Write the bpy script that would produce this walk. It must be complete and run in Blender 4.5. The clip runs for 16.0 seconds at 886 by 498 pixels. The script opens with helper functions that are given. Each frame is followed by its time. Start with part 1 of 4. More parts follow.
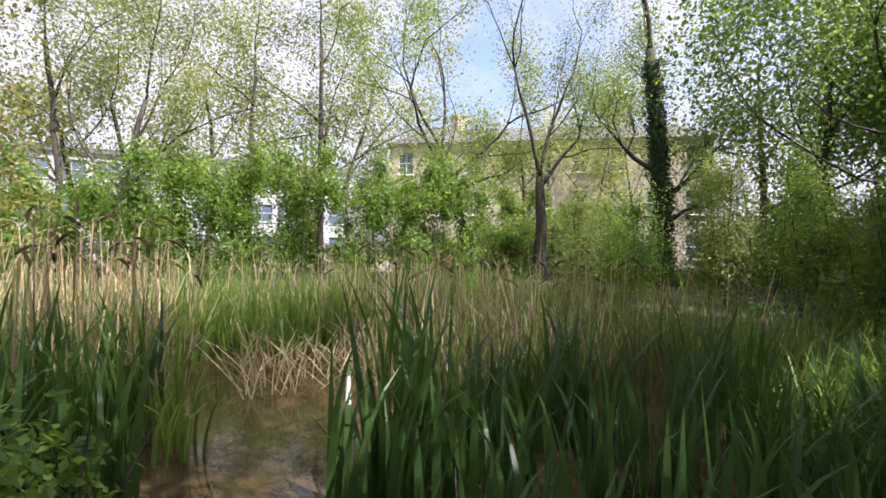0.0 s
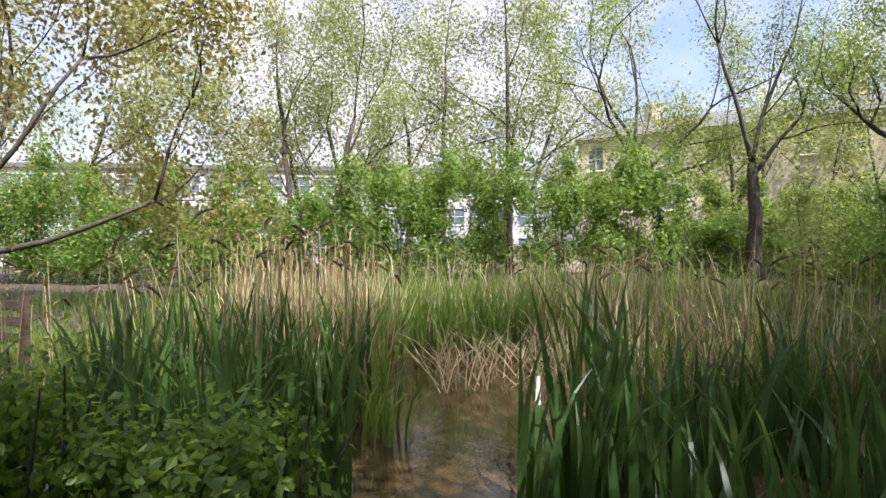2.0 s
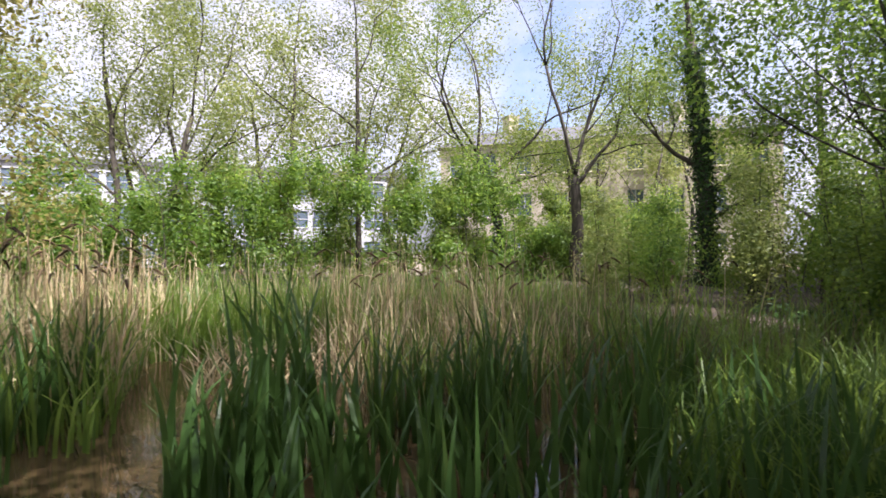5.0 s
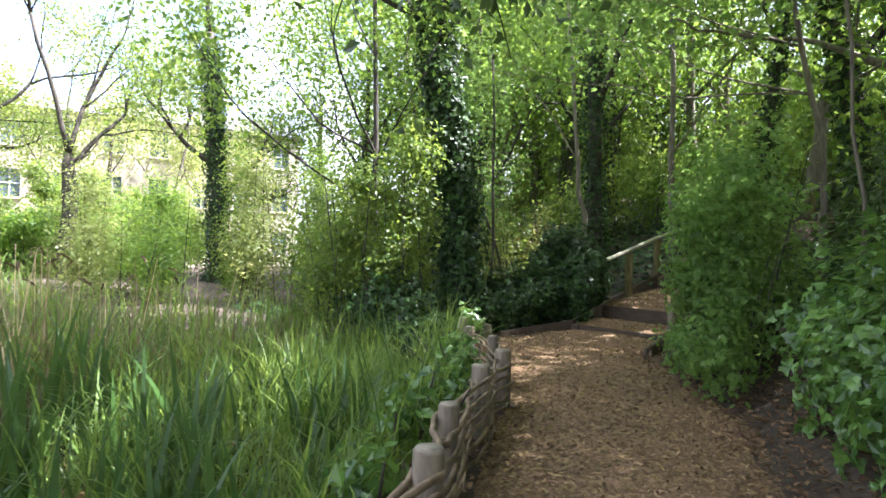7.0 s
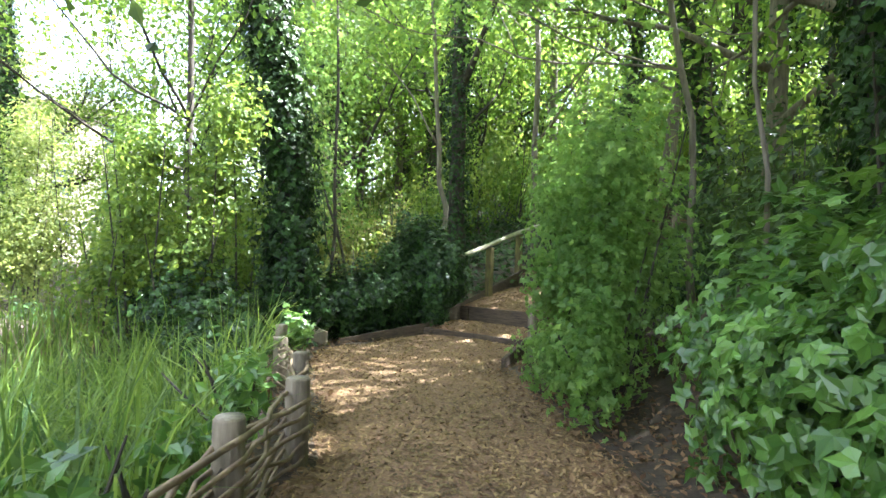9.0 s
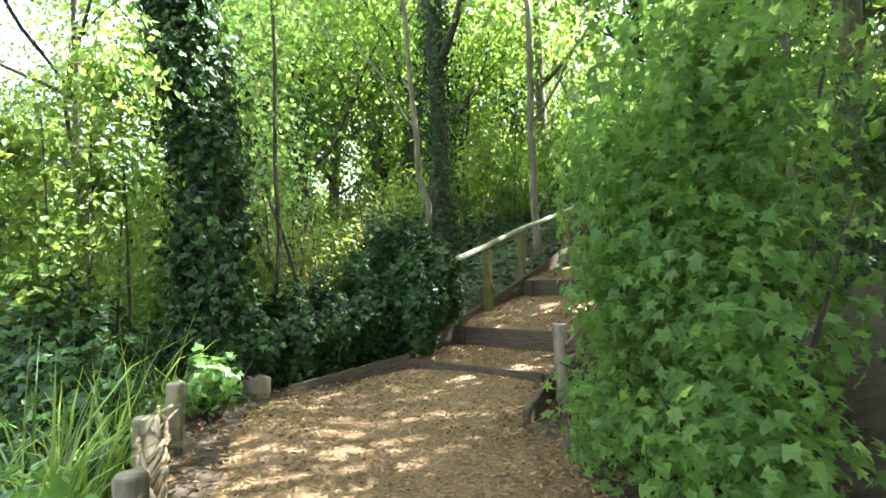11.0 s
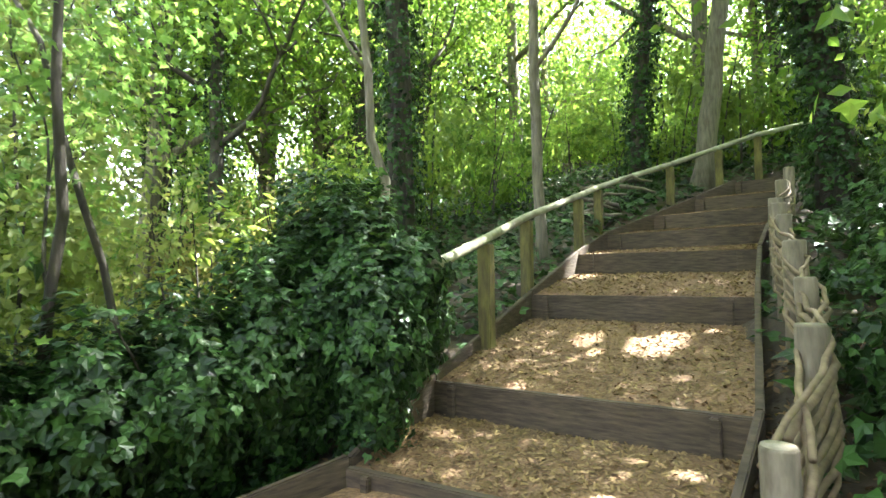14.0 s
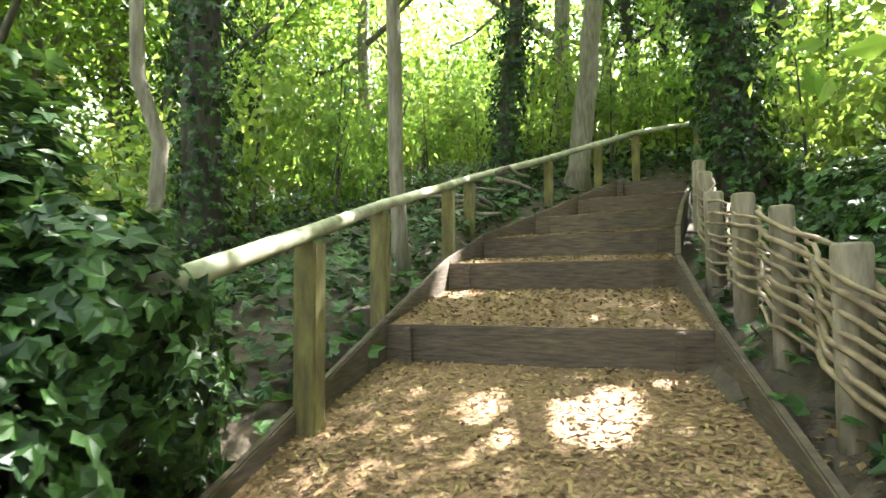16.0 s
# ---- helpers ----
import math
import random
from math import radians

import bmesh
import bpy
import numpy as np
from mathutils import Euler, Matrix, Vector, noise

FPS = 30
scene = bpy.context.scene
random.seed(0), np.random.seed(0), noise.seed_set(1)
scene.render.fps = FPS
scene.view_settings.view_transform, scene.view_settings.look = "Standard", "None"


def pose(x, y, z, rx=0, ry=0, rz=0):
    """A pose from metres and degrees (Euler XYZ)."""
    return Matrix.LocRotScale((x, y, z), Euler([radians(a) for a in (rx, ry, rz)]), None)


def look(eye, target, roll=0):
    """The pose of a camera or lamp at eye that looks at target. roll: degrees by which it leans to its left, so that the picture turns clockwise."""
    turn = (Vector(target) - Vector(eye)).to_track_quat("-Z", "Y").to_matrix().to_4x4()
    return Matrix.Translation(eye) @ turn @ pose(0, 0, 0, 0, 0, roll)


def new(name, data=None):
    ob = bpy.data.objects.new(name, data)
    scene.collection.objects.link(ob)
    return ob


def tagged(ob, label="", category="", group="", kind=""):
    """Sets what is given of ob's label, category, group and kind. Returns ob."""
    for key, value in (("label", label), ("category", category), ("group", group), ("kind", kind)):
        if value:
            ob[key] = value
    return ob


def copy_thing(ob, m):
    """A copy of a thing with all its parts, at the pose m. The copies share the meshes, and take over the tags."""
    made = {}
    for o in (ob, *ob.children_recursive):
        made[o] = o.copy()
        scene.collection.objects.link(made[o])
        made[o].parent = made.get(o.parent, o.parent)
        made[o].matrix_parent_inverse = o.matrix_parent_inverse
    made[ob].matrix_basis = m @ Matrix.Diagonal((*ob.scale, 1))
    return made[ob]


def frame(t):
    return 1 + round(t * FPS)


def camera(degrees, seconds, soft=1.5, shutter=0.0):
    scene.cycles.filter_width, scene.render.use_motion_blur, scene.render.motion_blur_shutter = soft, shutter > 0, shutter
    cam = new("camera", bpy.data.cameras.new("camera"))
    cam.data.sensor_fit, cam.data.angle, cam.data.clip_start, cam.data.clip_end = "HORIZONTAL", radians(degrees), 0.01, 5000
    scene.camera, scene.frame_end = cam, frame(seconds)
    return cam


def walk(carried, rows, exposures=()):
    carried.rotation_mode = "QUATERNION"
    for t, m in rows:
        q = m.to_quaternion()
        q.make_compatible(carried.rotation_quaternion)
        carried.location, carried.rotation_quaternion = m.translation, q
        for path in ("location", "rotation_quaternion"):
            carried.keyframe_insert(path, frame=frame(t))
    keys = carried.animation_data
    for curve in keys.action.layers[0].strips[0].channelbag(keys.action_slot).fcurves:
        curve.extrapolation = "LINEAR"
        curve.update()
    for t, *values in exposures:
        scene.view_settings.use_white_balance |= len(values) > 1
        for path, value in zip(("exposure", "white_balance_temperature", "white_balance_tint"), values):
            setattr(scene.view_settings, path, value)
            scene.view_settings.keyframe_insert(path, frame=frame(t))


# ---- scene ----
cam = camera(77.25, 16.0, soft=1.5, shutter=0.15)
PATH = [
    (0, (1.129, -1.290, 1.387), (-0.640, -0.356, 1.400), 0.56),
    (0.5, (1.065, -1.277, 1.376), (-0.800, -0.556, 1.389), 0.18),
    (1, (1.048, -1.267, 1.370), (-0.871, -0.704, 1.383), -0.07),
    (1.5, (1.061, -1.262, 1.369), (-0.895, -0.846, 1.383), -0.32),
    (2, (1.095, -1.258, 1.374), (-0.883, -0.965, 1.388), -0.49),
    (2.5, (1.124, -1.239, 1.382), (-0.864, -1.024, 1.396), -0.64),
    (3, (1.099, -1.221, 1.377), (-0.892, -1.030, 1.392), -0.65),
    (3.2, (1.107, -1.197, 1.374), (-0.884, -1.011, 1.391), -0.76),
    (5.3, (1.931, 0.350, 1.376), (0.141, 1.241, 1.398), -0.02),
    (5.5, (1.997, 0.398, 1.386), (0.285, 1.432, 1.407), 0.24),
    (6, (2.113, 0.584, 1.444), (0.697, 1.995, 1.468), 1.25),
    (6.5, (2.178, 0.809, 1.444), (1.114, 2.502, 1.471), 1.32),
    (7, (2.226, 1.187, 1.422), (1.404, 3.010, 1.446), 1.42),
    (7.5, (2.263, 1.498, 1.399), (1.576, 3.377, 1.426), 1.71),
    (8, (2.296, 1.866, 1.436), (1.769, 3.795, 1.461), 1.78),
    (8.5, (2.286, 2.370, 1.380), (1.867, 4.325, 1.406), 1.86),
    (9, (2.168, 2.903, 1.342), (1.782, 4.865, 1.375), 2.07),
    (9.2, (2.124, 3.127, 1.334), (1.747, 5.091, 1.371), 2.25),
    (11.3, (1.673, 5.527, 1.273), (1.335, 7.497, 1.347), -1.55),
    (11.5, (1.608, 5.747, 1.256), (1.273, 7.718, 1.330), -1.27),
    (12, (1.442, 6.288, 1.326), (1.110, 8.259, 1.397), -1.22),
    (12.5, (1.226, 6.872, 1.345), (0.908, 8.845, 1.423), -1.15),
    (13, (1.133, 7.467, 1.305), (0.854, 9.446, 1.381), -1.20),
    (13.5, (1.065, 8.019, 1.327), (0.829, 10.003, 1.405), -1.04),
    (14, (0.976, 8.615, 1.349), (0.820, 10.608, 1.427), -0.81),
    (14.5, (0.896, 9.235, 1.278), (0.880, 11.233, 1.358), -0.51),
    (15, (0.891, 9.818, 1.344), (0.976, 11.814, 1.429), -0.29),
    (15.5, (0.932, 10.393, 1.376), (1.143, 12.379, 1.475), -0.35),
    (16, (1.084, 10.857, 1.401), (1.475, 12.816, 1.505), -0.41),
]
EXPOSURES = [(0.0, 1.3, 6050, 24), (5.4, 1.3, 6050, 25), (6.0, 1.55, 6000, 25), (6.9, 2.75, 5750, 22), (9.0, 3.55, 5650, 14), (11.5, 3.8, 5800, 10), (13.5, 4.0, 5850, 10), (16.0, 4.25, 6150, 12)]
walk(cam, [(t, look(eye, target, roll)) for t, eye, target, roll in PATH], EXPOSURES)

# ---- light ----
SUN_FROM = Vector((0.88, 0.47, 0.0)).normalized()
SUN_UP = radians(54)
world = bpy.data.worlds.new("sky")
scene.world = world
world.use_nodes = True
wn = world.node_tree
sky = wn.nodes.new("ShaderNodeTexSky")
sky.sky_type, sky.sun_disc = "NISHITA", False
sky.sun_elevation = SUN_UP
sky.sun_rotation = math.atan2(SUN_FROM.x, SUN_FROM.y)
sky.air_density, sky.dust_density = 1.0, 5.0
# broken white cloud over the blue
sky_at = wn.nodes.new("ShaderNodeTexCoord")
cloud = wn.nodes.new("ShaderNodeTexNoise")
cloud.inputs["Scale"].default_value, cloud.inputs["Detail"].default_value, cloud.inputs["Roughness"].default_value = 2.6, 7.0, 0.6
cover = wn.nodes.new("ShaderNodeValToRGB")
cover.color_ramp.elements[0].position, cover.color_ramp.elements[1].position = 0.36, 0.56
cloudy = wn.nodes.new("ShaderNodeMix")
cloudy.data_type = "RGBA"
cloudy.inputs[7].default_value = (3.1, 3.1, 3.2, 1)
wn.links.new(sky_at.outputs["Generated"], cloud.inputs["Vector"])
wn.links.new(cloud.outputs["Fac"], cover.inputs[0])
wn.links.new(cover.outputs[0], cloudy.inputs[0])
wn.links.new(sky.outputs[0], cloudy.inputs[6])
wn.links.new(cloudy.outputs[2], wn.nodes["Background"].inputs[0])
wn.nodes["Background"].inputs[1].default_value = 0.15
sun = new("sun", bpy.data.lights.new("sun", "SUN"))
sun.data.energy, sun.data.angle, sun.data.color = 5.0, radians(0.53), (1.0, 0.95, 0.86)
sun_dir = SUN_FROM * math.cos(SUN_UP) + Vector((0, 0, math.sin(SUN_UP)))
sun.matrix_world = look(sun_dir * 60, (0, 0, 0))

rng = np.random.default_rng(7)


# ---- materials ----
def material(name):
    m = bpy.data.materials.new(name)
    m.use_nodes = True
    nt = m.node_tree
    return m, nt, nt.nodes["Principled BSDF"]


def ramp_noise(nt, scale, stops, detail=6.0, coords="Object", stretch=None, rough=0.6):
    tc = nt.nodes.new("ShaderNodeTexCoord")
    src = tc.outputs[coords]
    if stretch:
        mp = nt.nodes.new("ShaderNodeMapping")
        mp.inputs["Scale"].default_value = stretch
        nt.links.new(src, mp.inputs[0])
        src = mp.outputs[0]
    nz = nt.nodes.new("ShaderNodeTexNoise")
    nz.inputs["Scale"].default_value, nz.inputs["Detail"].default_value, nz.inputs["Roughness"].default_value = scale, detail, rough
    nt.links.new(src, nz.inputs["Vector"])
    cr = nt.nodes.new("ShaderNodeValToRGB")
    while len(cr.color_ramp.elements) < len(stops):
        cr.color_ramp.elements.new(0.5)
    for e, (p, c) in zip(cr.color_ramp.elements, stops):
        e.position, e.color = p, (*c, 1)
    nt.links.new(nz.outputs["Fac"], cr.inputs[0])
    return nz.outputs["Fac"], cr.outputs[0]


def mixed(nt, a, b, fac, mode="MULTIPLY"):
    mx = nt.nodes.new("ShaderNodeMix")
    mx.data_type, mx.blend_type = "RGBA", mode
    mx.inputs[0].default_value = fac if isinstance(fac, float) else 1.0
    if not isinstance(fac, float):
        nt.links.new(fac, mx.inputs[0])
    nt.links.new(a, mx.inputs[6])
    nt.links.new(b, mx.inputs[7])
    return mx.outputs[2]


def bump(nt, bsdf, height, strength, dist):
    bp = nt.nodes.new("ShaderNodeBump")
    bp.inputs["Strength"].default_value, bp.inputs["Distance"].default_value = strength, dist
    nt.links.new(height, bp.inputs["Height"])
    nt.links.new(bp.outputs[0], bsdf.inputs["Normal"])


def surface(name, scale, stops, roughness=0.85, big=0.7, bump_amt=0.5, dist=0.01, stretch=None):
    """Grain at one scale, stains at a larger one, and relief."""
    m, nt, b = material(name)
    f, c = ramp_noise(nt, scale, stops, stretch=stretch)
    _, c2 = ramp_noise(nt, big, [(0.3, (0.62, 0.62, 0.6)), (0.7, (1, 1, 1))], detail=4)
    nt.links.new(mixed(nt, c, c2, 1.0), b.inputs["Base Color"])
    b.inputs["Roughness"].default_value = roughness
    bump(nt, b, f, bump_amt, dist)
    return m


def leafy(name, dark, light, translucent=0.4, roughness=0.45, big=0.5, gloss=0.4):
    """Leaf: colour varies leaf by leaf and over larger patches; light passes through."""
    m, nt, b = material(name)
    geo = nt.nodes.new("ShaderNodeNewGeometry")
    cr = nt.nodes.new("ShaderNodeValToRGB")
    cr.color_ramp.elements[0].color, cr.color_ramp.elements[1].color = (*dark, 1), (*light, 1)
    nt.links.new(geo.outputs["Random Per Island"], cr.inputs[0])
    _, c2 = ramp_noise(nt, big, [(0.3, (0.7, 0.75, 0.6)), (0.7, (1.1, 1.05, 0.95))], detail=3)
    col = mixed(nt, cr.outputs[0], c2, 1.0)
    nt.links.new(col, b.inputs["Base Color"])
    b.inputs["Roughness"].default_value = roughness
    b.inputs["Specular IOR Level"].default_value = gloss
    tr = nt.nodes.new("ShaderNodeBsdfTranslucent")
    hs = nt.nodes.new("ShaderNodeHueSaturation")
    hs.inputs["Hue"].default_value, hs.inputs["Saturation"].default_value, hs.inputs["Value"].default_value = 0.47, 1.02, 2.6
    nt.links.new(col, hs.inputs["Color"])
    nt.links.new(hs.outputs[0], tr.inputs[0])
    ms = nt.nodes.new("ShaderNodeMixShader")
    ms.inputs[0].default_value = translucent
    nt.links.new(b.outputs[0], ms.inputs[1])
    nt.links.new(tr.outputs[0], ms.inputs[2])
    nt.links.new(ms.outputs[0], nt.nodes["Material Output"].inputs[0])
    return m


BARK = surface("bark", 6, [(0.3, (0.03, 0.026, 0.02)), (0.6, (0.08, 0.068, 0.05)), (0.8, (0.13, 0.12, 0.085))], stretch=(3, 3, 0.6), bump_amt=0.9, dist=0.03)
BARK_PALE = surface("pale bark", 7, [(0.3, (0.1, 0.085, 0.06)), (0.7, (0.25, 0.22, 0.16))], stretch=(3, 3, 0.5), bump_amt=0.8, dist=0.02)
LEAF_WILLOW = leafy("willow leaf", (0.10, 0.145, 0.045), (0.21, 0.26, 0.09), 0.5)
LEAF_FRESH = leafy("fresh leaf", (0.06, 0.12, 0.022), (0.145, 0.22, 0.045), 0.5)
LEAF_WOOD = leafy("woodland leaf", (0.05, 0.118, 0.022), (0.14, 0.24, 0.046), 0.57)
LEAF_MAPLE = leafy("maple leaf", (0.07, 0.15, 0.04), (0.14, 0.25, 0.075), 0.6)
LEAF_RUSSET = leafy("russet leaf", (0.13, 0.13, 0.04), (0.25, 0.26, 0.08), 0.45)
LEAF_DARK = leafy("dark leaf", (0.025, 0.055, 0.015), (0.06, 0.11, 0.03), 0.3)
IVY = leafy("ivy leaf", (0.007, 0.021, 0.007), (0.05, 0.115, 0.028), 0.16, 0.42, gloss=0.25)
IVY_YOUNG = leafy("young ivy leaf", (0.035, 0.095, 0.022), (0.13, 0.26, 0.055), 0.3, 0.3, gloss=0.65)
# near iris: base colour darkened to carry the shade on the clumps
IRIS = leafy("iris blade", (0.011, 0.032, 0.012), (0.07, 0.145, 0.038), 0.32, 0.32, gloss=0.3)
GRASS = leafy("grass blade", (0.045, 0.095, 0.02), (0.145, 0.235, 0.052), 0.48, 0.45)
REED_DRY = leafy("dry reed", (0.24, 0.19, 0.11), (0.62, 0.54, 0.37), 0.25, 0.6)
REED_GREY = leafy("dull reed", (0.075, 0.07, 0.034), (0.2, 0.17, 0.09), 0.25, 0.6)
SEEDHEAD = leafy("brown seedhead", (0.06, 0.04, 0.02), (0.12, 0.08, 0.04), 0.05, 0.9)
SOIL = surface("soil and leaf litter", 9, [(0.3, (0.03, 0.022, 0.014)), (0.55, (0.075, 0.055, 0.035)), (0.8, (0.14, 0.1, 0.06))], 0.95, 0.6, 0.8, 0.03)
CHIP_BED = surface("trodden wood chip bed", 38, [(0.3, (0.09, 0.05, 0.024)), (0.5, (0.22, 0.13, 0.064)), (0.75, (0.37, 0.235, 0.12))], 0.9, 0.8, 0.9, 0.02)
CHIPS = leafy("wood chip", (0.085, 0.054, 0.026), (0.34, 0.235, 0.12), 0.02, 0.8)
LITTER = leafy("dead leaf", (0.07, 0.042, 0.022), (0.2, 0.13, 0.07), 0.1, 0.8)
SLEEPER = surface("weathered dark board", 5, [(0.3, (0.04, 0.028, 0.018)), (0.6, (0.1, 0.074, 0.046)), (0.85, (0.18, 0.14, 0.088))], 0.85, 0.9, 0.7, 0.012, stretch=(1.2, 1.2, 9))
POST_MOSS = surface("mossy green post", 6, [(0.3, (0.08, 0.064, 0.03)), (0.5, (0.15, 0.13, 0.045)), (0.62, (0.2, 0.18, 0.05)), (0.8, (0.27, 0.23, 0.12))], 0.9, 2.0, 0.7, 0.01, stretch=(3, 3, 0.7))
RAIL_WOOD = surface("silvery algae rail", 8, [(0.3, (0.19, 0.19, 0.11)), (0.6, (0.36, 0.36, 0.24)), (0.8, (0.5, 0.48, 0.36))], 0.75, 1.5, 0.5, 0.006)
STAKE = surface("grey chestnut stake", 7, [(0.3, (0.11, 0.09, 0.06)), (0.6, (0.24, 0.2, 0.14)), (0.85, (0.36, 0.32, 0.24))], 0.85, 2.5, 0.7, 0.01, stretch=(3, 3, 0.6))
STAKE_END = surface("sawn stake end", 22, [(0.3, (0.2, 0.17, 0.12)), (0.7, (0.36, 0.32, 0.24))], 0.9, 3)
ROD = surface("woven hazel rod", 9, [(0.3, (0.12, 0.085, 0.05)), (0.6, (0.27, 0.2, 0.12)), (0.85, (0.42, 0.34, 0.23))], 0.8, 3, 0.6, 0.005)
STONE = surface("pale sandstone", 1.5, [(0.3, (0.46, 0.41, 0.32)), (0.7, (0.62, 0.56, 0.45))], 0.9, 0.25, 0.3, 0.02)
SLATE = surface("grey slate", 3, [(0.3, (0.10, 0.10, 0.115)), (0.7, (0.18, 0.18, 0.2))], 0.6, 0.4)
CLAD = surface("pale grey cladding", 2, [(0.3, (0.42, 0.44, 0.46)), (0.7, (0.55, 0.57, 0.6))], 0.5, 0.2, 0.1)
RED_PAINT = surface("red car paint", 3, [(0.3, (0.3, 0.03, 0.04)), (0.7, (0.38, 0.05, 0.06))], 0.3, 1, 0.02)
TYRE = surface("tyre rubber", 20, [(0.3, (0.02, 0.02, 0.02)), (0.7, (0.035, 0.035, 0.035))], 0.8)
GLASS, _nt, _b = material("window glass")
_b.inputs["Base Color"].default_value, _b.inputs["Roughness"].default_value, _b.inputs["Metallic"].default_value = (0.12, 0.16, 0.2, 1), 0.06, 0.3
WATER, _nt, _b = material("muddy pond water")
_f, _c = ramp_noise(_nt, 0.5, [(0.3, (0.04, 0.028, 0.013)), (0.7, (0.09, 0.062, 0.028))], detail=3)
_nt.links.new(_c, _b.inputs["Base Color"])
_b.inputs["Roughness"].default_value, _b.inputs["IOR"].default_value = 0.03, 1.33
_f2, _ = ramp_noise(_nt, 5, [(0, (0, 0, 0)), (1, (1, 1, 1))], detail=2)
bump(_nt, _b, _f2, 0.12, 0.02)


# ---- mesh helpers ----
def mesh_ob(name, verts, faces, mat, parent=None, label="", smooth=False):
    me = bpy.data.meshes.new(name)
    me.from_pydata(verts.tolist() if isinstance(verts, np.ndarray) else verts, [], faces.tolist() if isinstance(faces, np.ndarray) else faces)
    me.materials.append(mat)
    if smooth:
        me.polygons.foreach_set("use_smooth", [True] * len(me.polygons))
    ob = new(name, me)
    if parent:
        ob.parent = parent
    if label:
        ob["label"] = label
    return ob


def part(name, bm, mat, parent=None, label="", smooth=False):
    me = bpy.data.meshes.new(name)
    bm.to_mesh(me)
    bm.free()
    me.materials.append(mat)
    if smooth:
        me.polygons.foreach_set("use_smooth", [True] * len(me.polygons))
    ob = new(name, me)
    if parent:
        ob.parent = parent
    if label:
        ob["label"] = label
    return ob


def thing(name, at, label, category, group="", kind=""):
    ob = new(name)
    ob.location = at
    ob.empty_display_size = 0.2
    return tagged(ob, label, category, group, kind)


def tube(path, radii, sides=8, wobble=0.0):
    """Verts and faces of a tapering tube along a path."""
    P = np.array(path, float)
    R = np.broadcast_to(np.array(radii, float), (len(P),))
    d = np.gradient(P, axis=0)
    d /= np.linalg.norm(d, axis=1)[:, None] + 1e-9
    ref = np.where(np.abs(d[:, 2:3]) > 0.9, np.array([[1.0, 0, 0]]), np.array([[0, 0, 1.0]]))
    a = np.cross(d, ref)
    a /= np.linalg.norm(a, axis=1)[:, None]
    b = np.cross(d, a)
    ang = np.arange(sides) * 2 * np.pi / sides
    rr = R[:, None] * (1 + wobble * rng.standard_normal((len(P), sides)))
    V = P[:, None] + rr[..., None] * (np.cos(ang)[None, :, None] * a[:, None] + np.sin(ang)[None, :, None] * b[:, None])
    F = []
    n = len(P)
    for i in range(n - 1):
        for k in range(sides):
            k2 = (k + 1) % sides
            F.append([i * sides + k, i * sides + k2, (i + 1) * sides + k2, (i + 1) * sides + k])
    F.append(list(range(sides))[::-1])
    F.append([(n - 1) * sides + k for k in range(sides)])
    return V.reshape(-1, 3).tolist(), F


def join(pieces):
    V, F = [], []
    for v, f in pieces:
        o = len(V)
        V += list(v)
        F += [[i + o for i in q] for q in f]
    return V, F


# outlines of a leaf, long axis +x, flat in xy, with a slight fold
DIAMOND = (np.array([(0, 0, 0), (0.45, 0.3, 0.06), (1, 0, -0.05), (0.45, -0.3, 0.06)]), [(0, 1, 2), (0, 2, 3)])
IVY_SHAPE = (np.array([(0, 0, 0), (-0.12, 0.38, 0.02), (0.28, 0.52, -0.03), (0.45, 0.24, 0.05), (1.0, 0, -0.08), (0.45, -0.24, 0.05), (0.28, -0.52, -0.03), (-0.12, -0.38, 0.02)]),
             [(0, 1, 2), (0, 2, 3), (0, 3, 4), (0, 4, 5), (0, 5, 6), (0, 6, 7)])
MAPLE_SHAPE = (np.array([(0, 0, 0), (0.0, 0.42, -0.05), (0.3, 0.26, 0.03), (0.62, 0.5, -0.08), (0.58, 0.17, 0.02), (1.0, 0, -0.1), (0.58, -0.17, 0.02), (0.62, -0.5, -0.08), (0.3, -0.26, 0.03), (0.0, -0.42, -0.05)]),
               [(0, 1, 2), (0, 2, 3), (2, 3, 4), (0, 2, 4), (0, 4, 5), (0, 5, 6), (0, 6, 8), (6, 7, 8), (0, 8, 9)])


def unit(v):
    return v / (np.linalg.norm(v, axis=-1, keepdims=True) + 1e-9)


def leaves(centres, normals, size, shape=DIAMOND, spread=0.6, droop=0.3):
    """Leaves at the centres, facing roughly along the normals."""
    c = np.asarray(centres, float)
    n = unit(np.asarray(normals, float) + spread * rng.standard_normal(c.shape))
    t = rng.standard_normal(c.shape)
    t[:, 2] -= droop * 2
    t = unit(t - (t * n).sum(1)[:, None] * n)
    s = np.cross(n, t)
    sz = size * rng.uniform(0.6, 1.35, len(c))
    B, FA = shape
    V = c[:, None] + sz[:, None, None] * (B[None, :, 0:1] * t[:, None] + B[None, :, 1:2] * s[:, None] + B[None, :, 2:3] * n[:, None])
    F = (np.arange(len(c))[:, None, None] * len(B) + np.array(FA)[None]).reshape(-1, len(FA[0]))
    return V.reshape(-1, 3), F


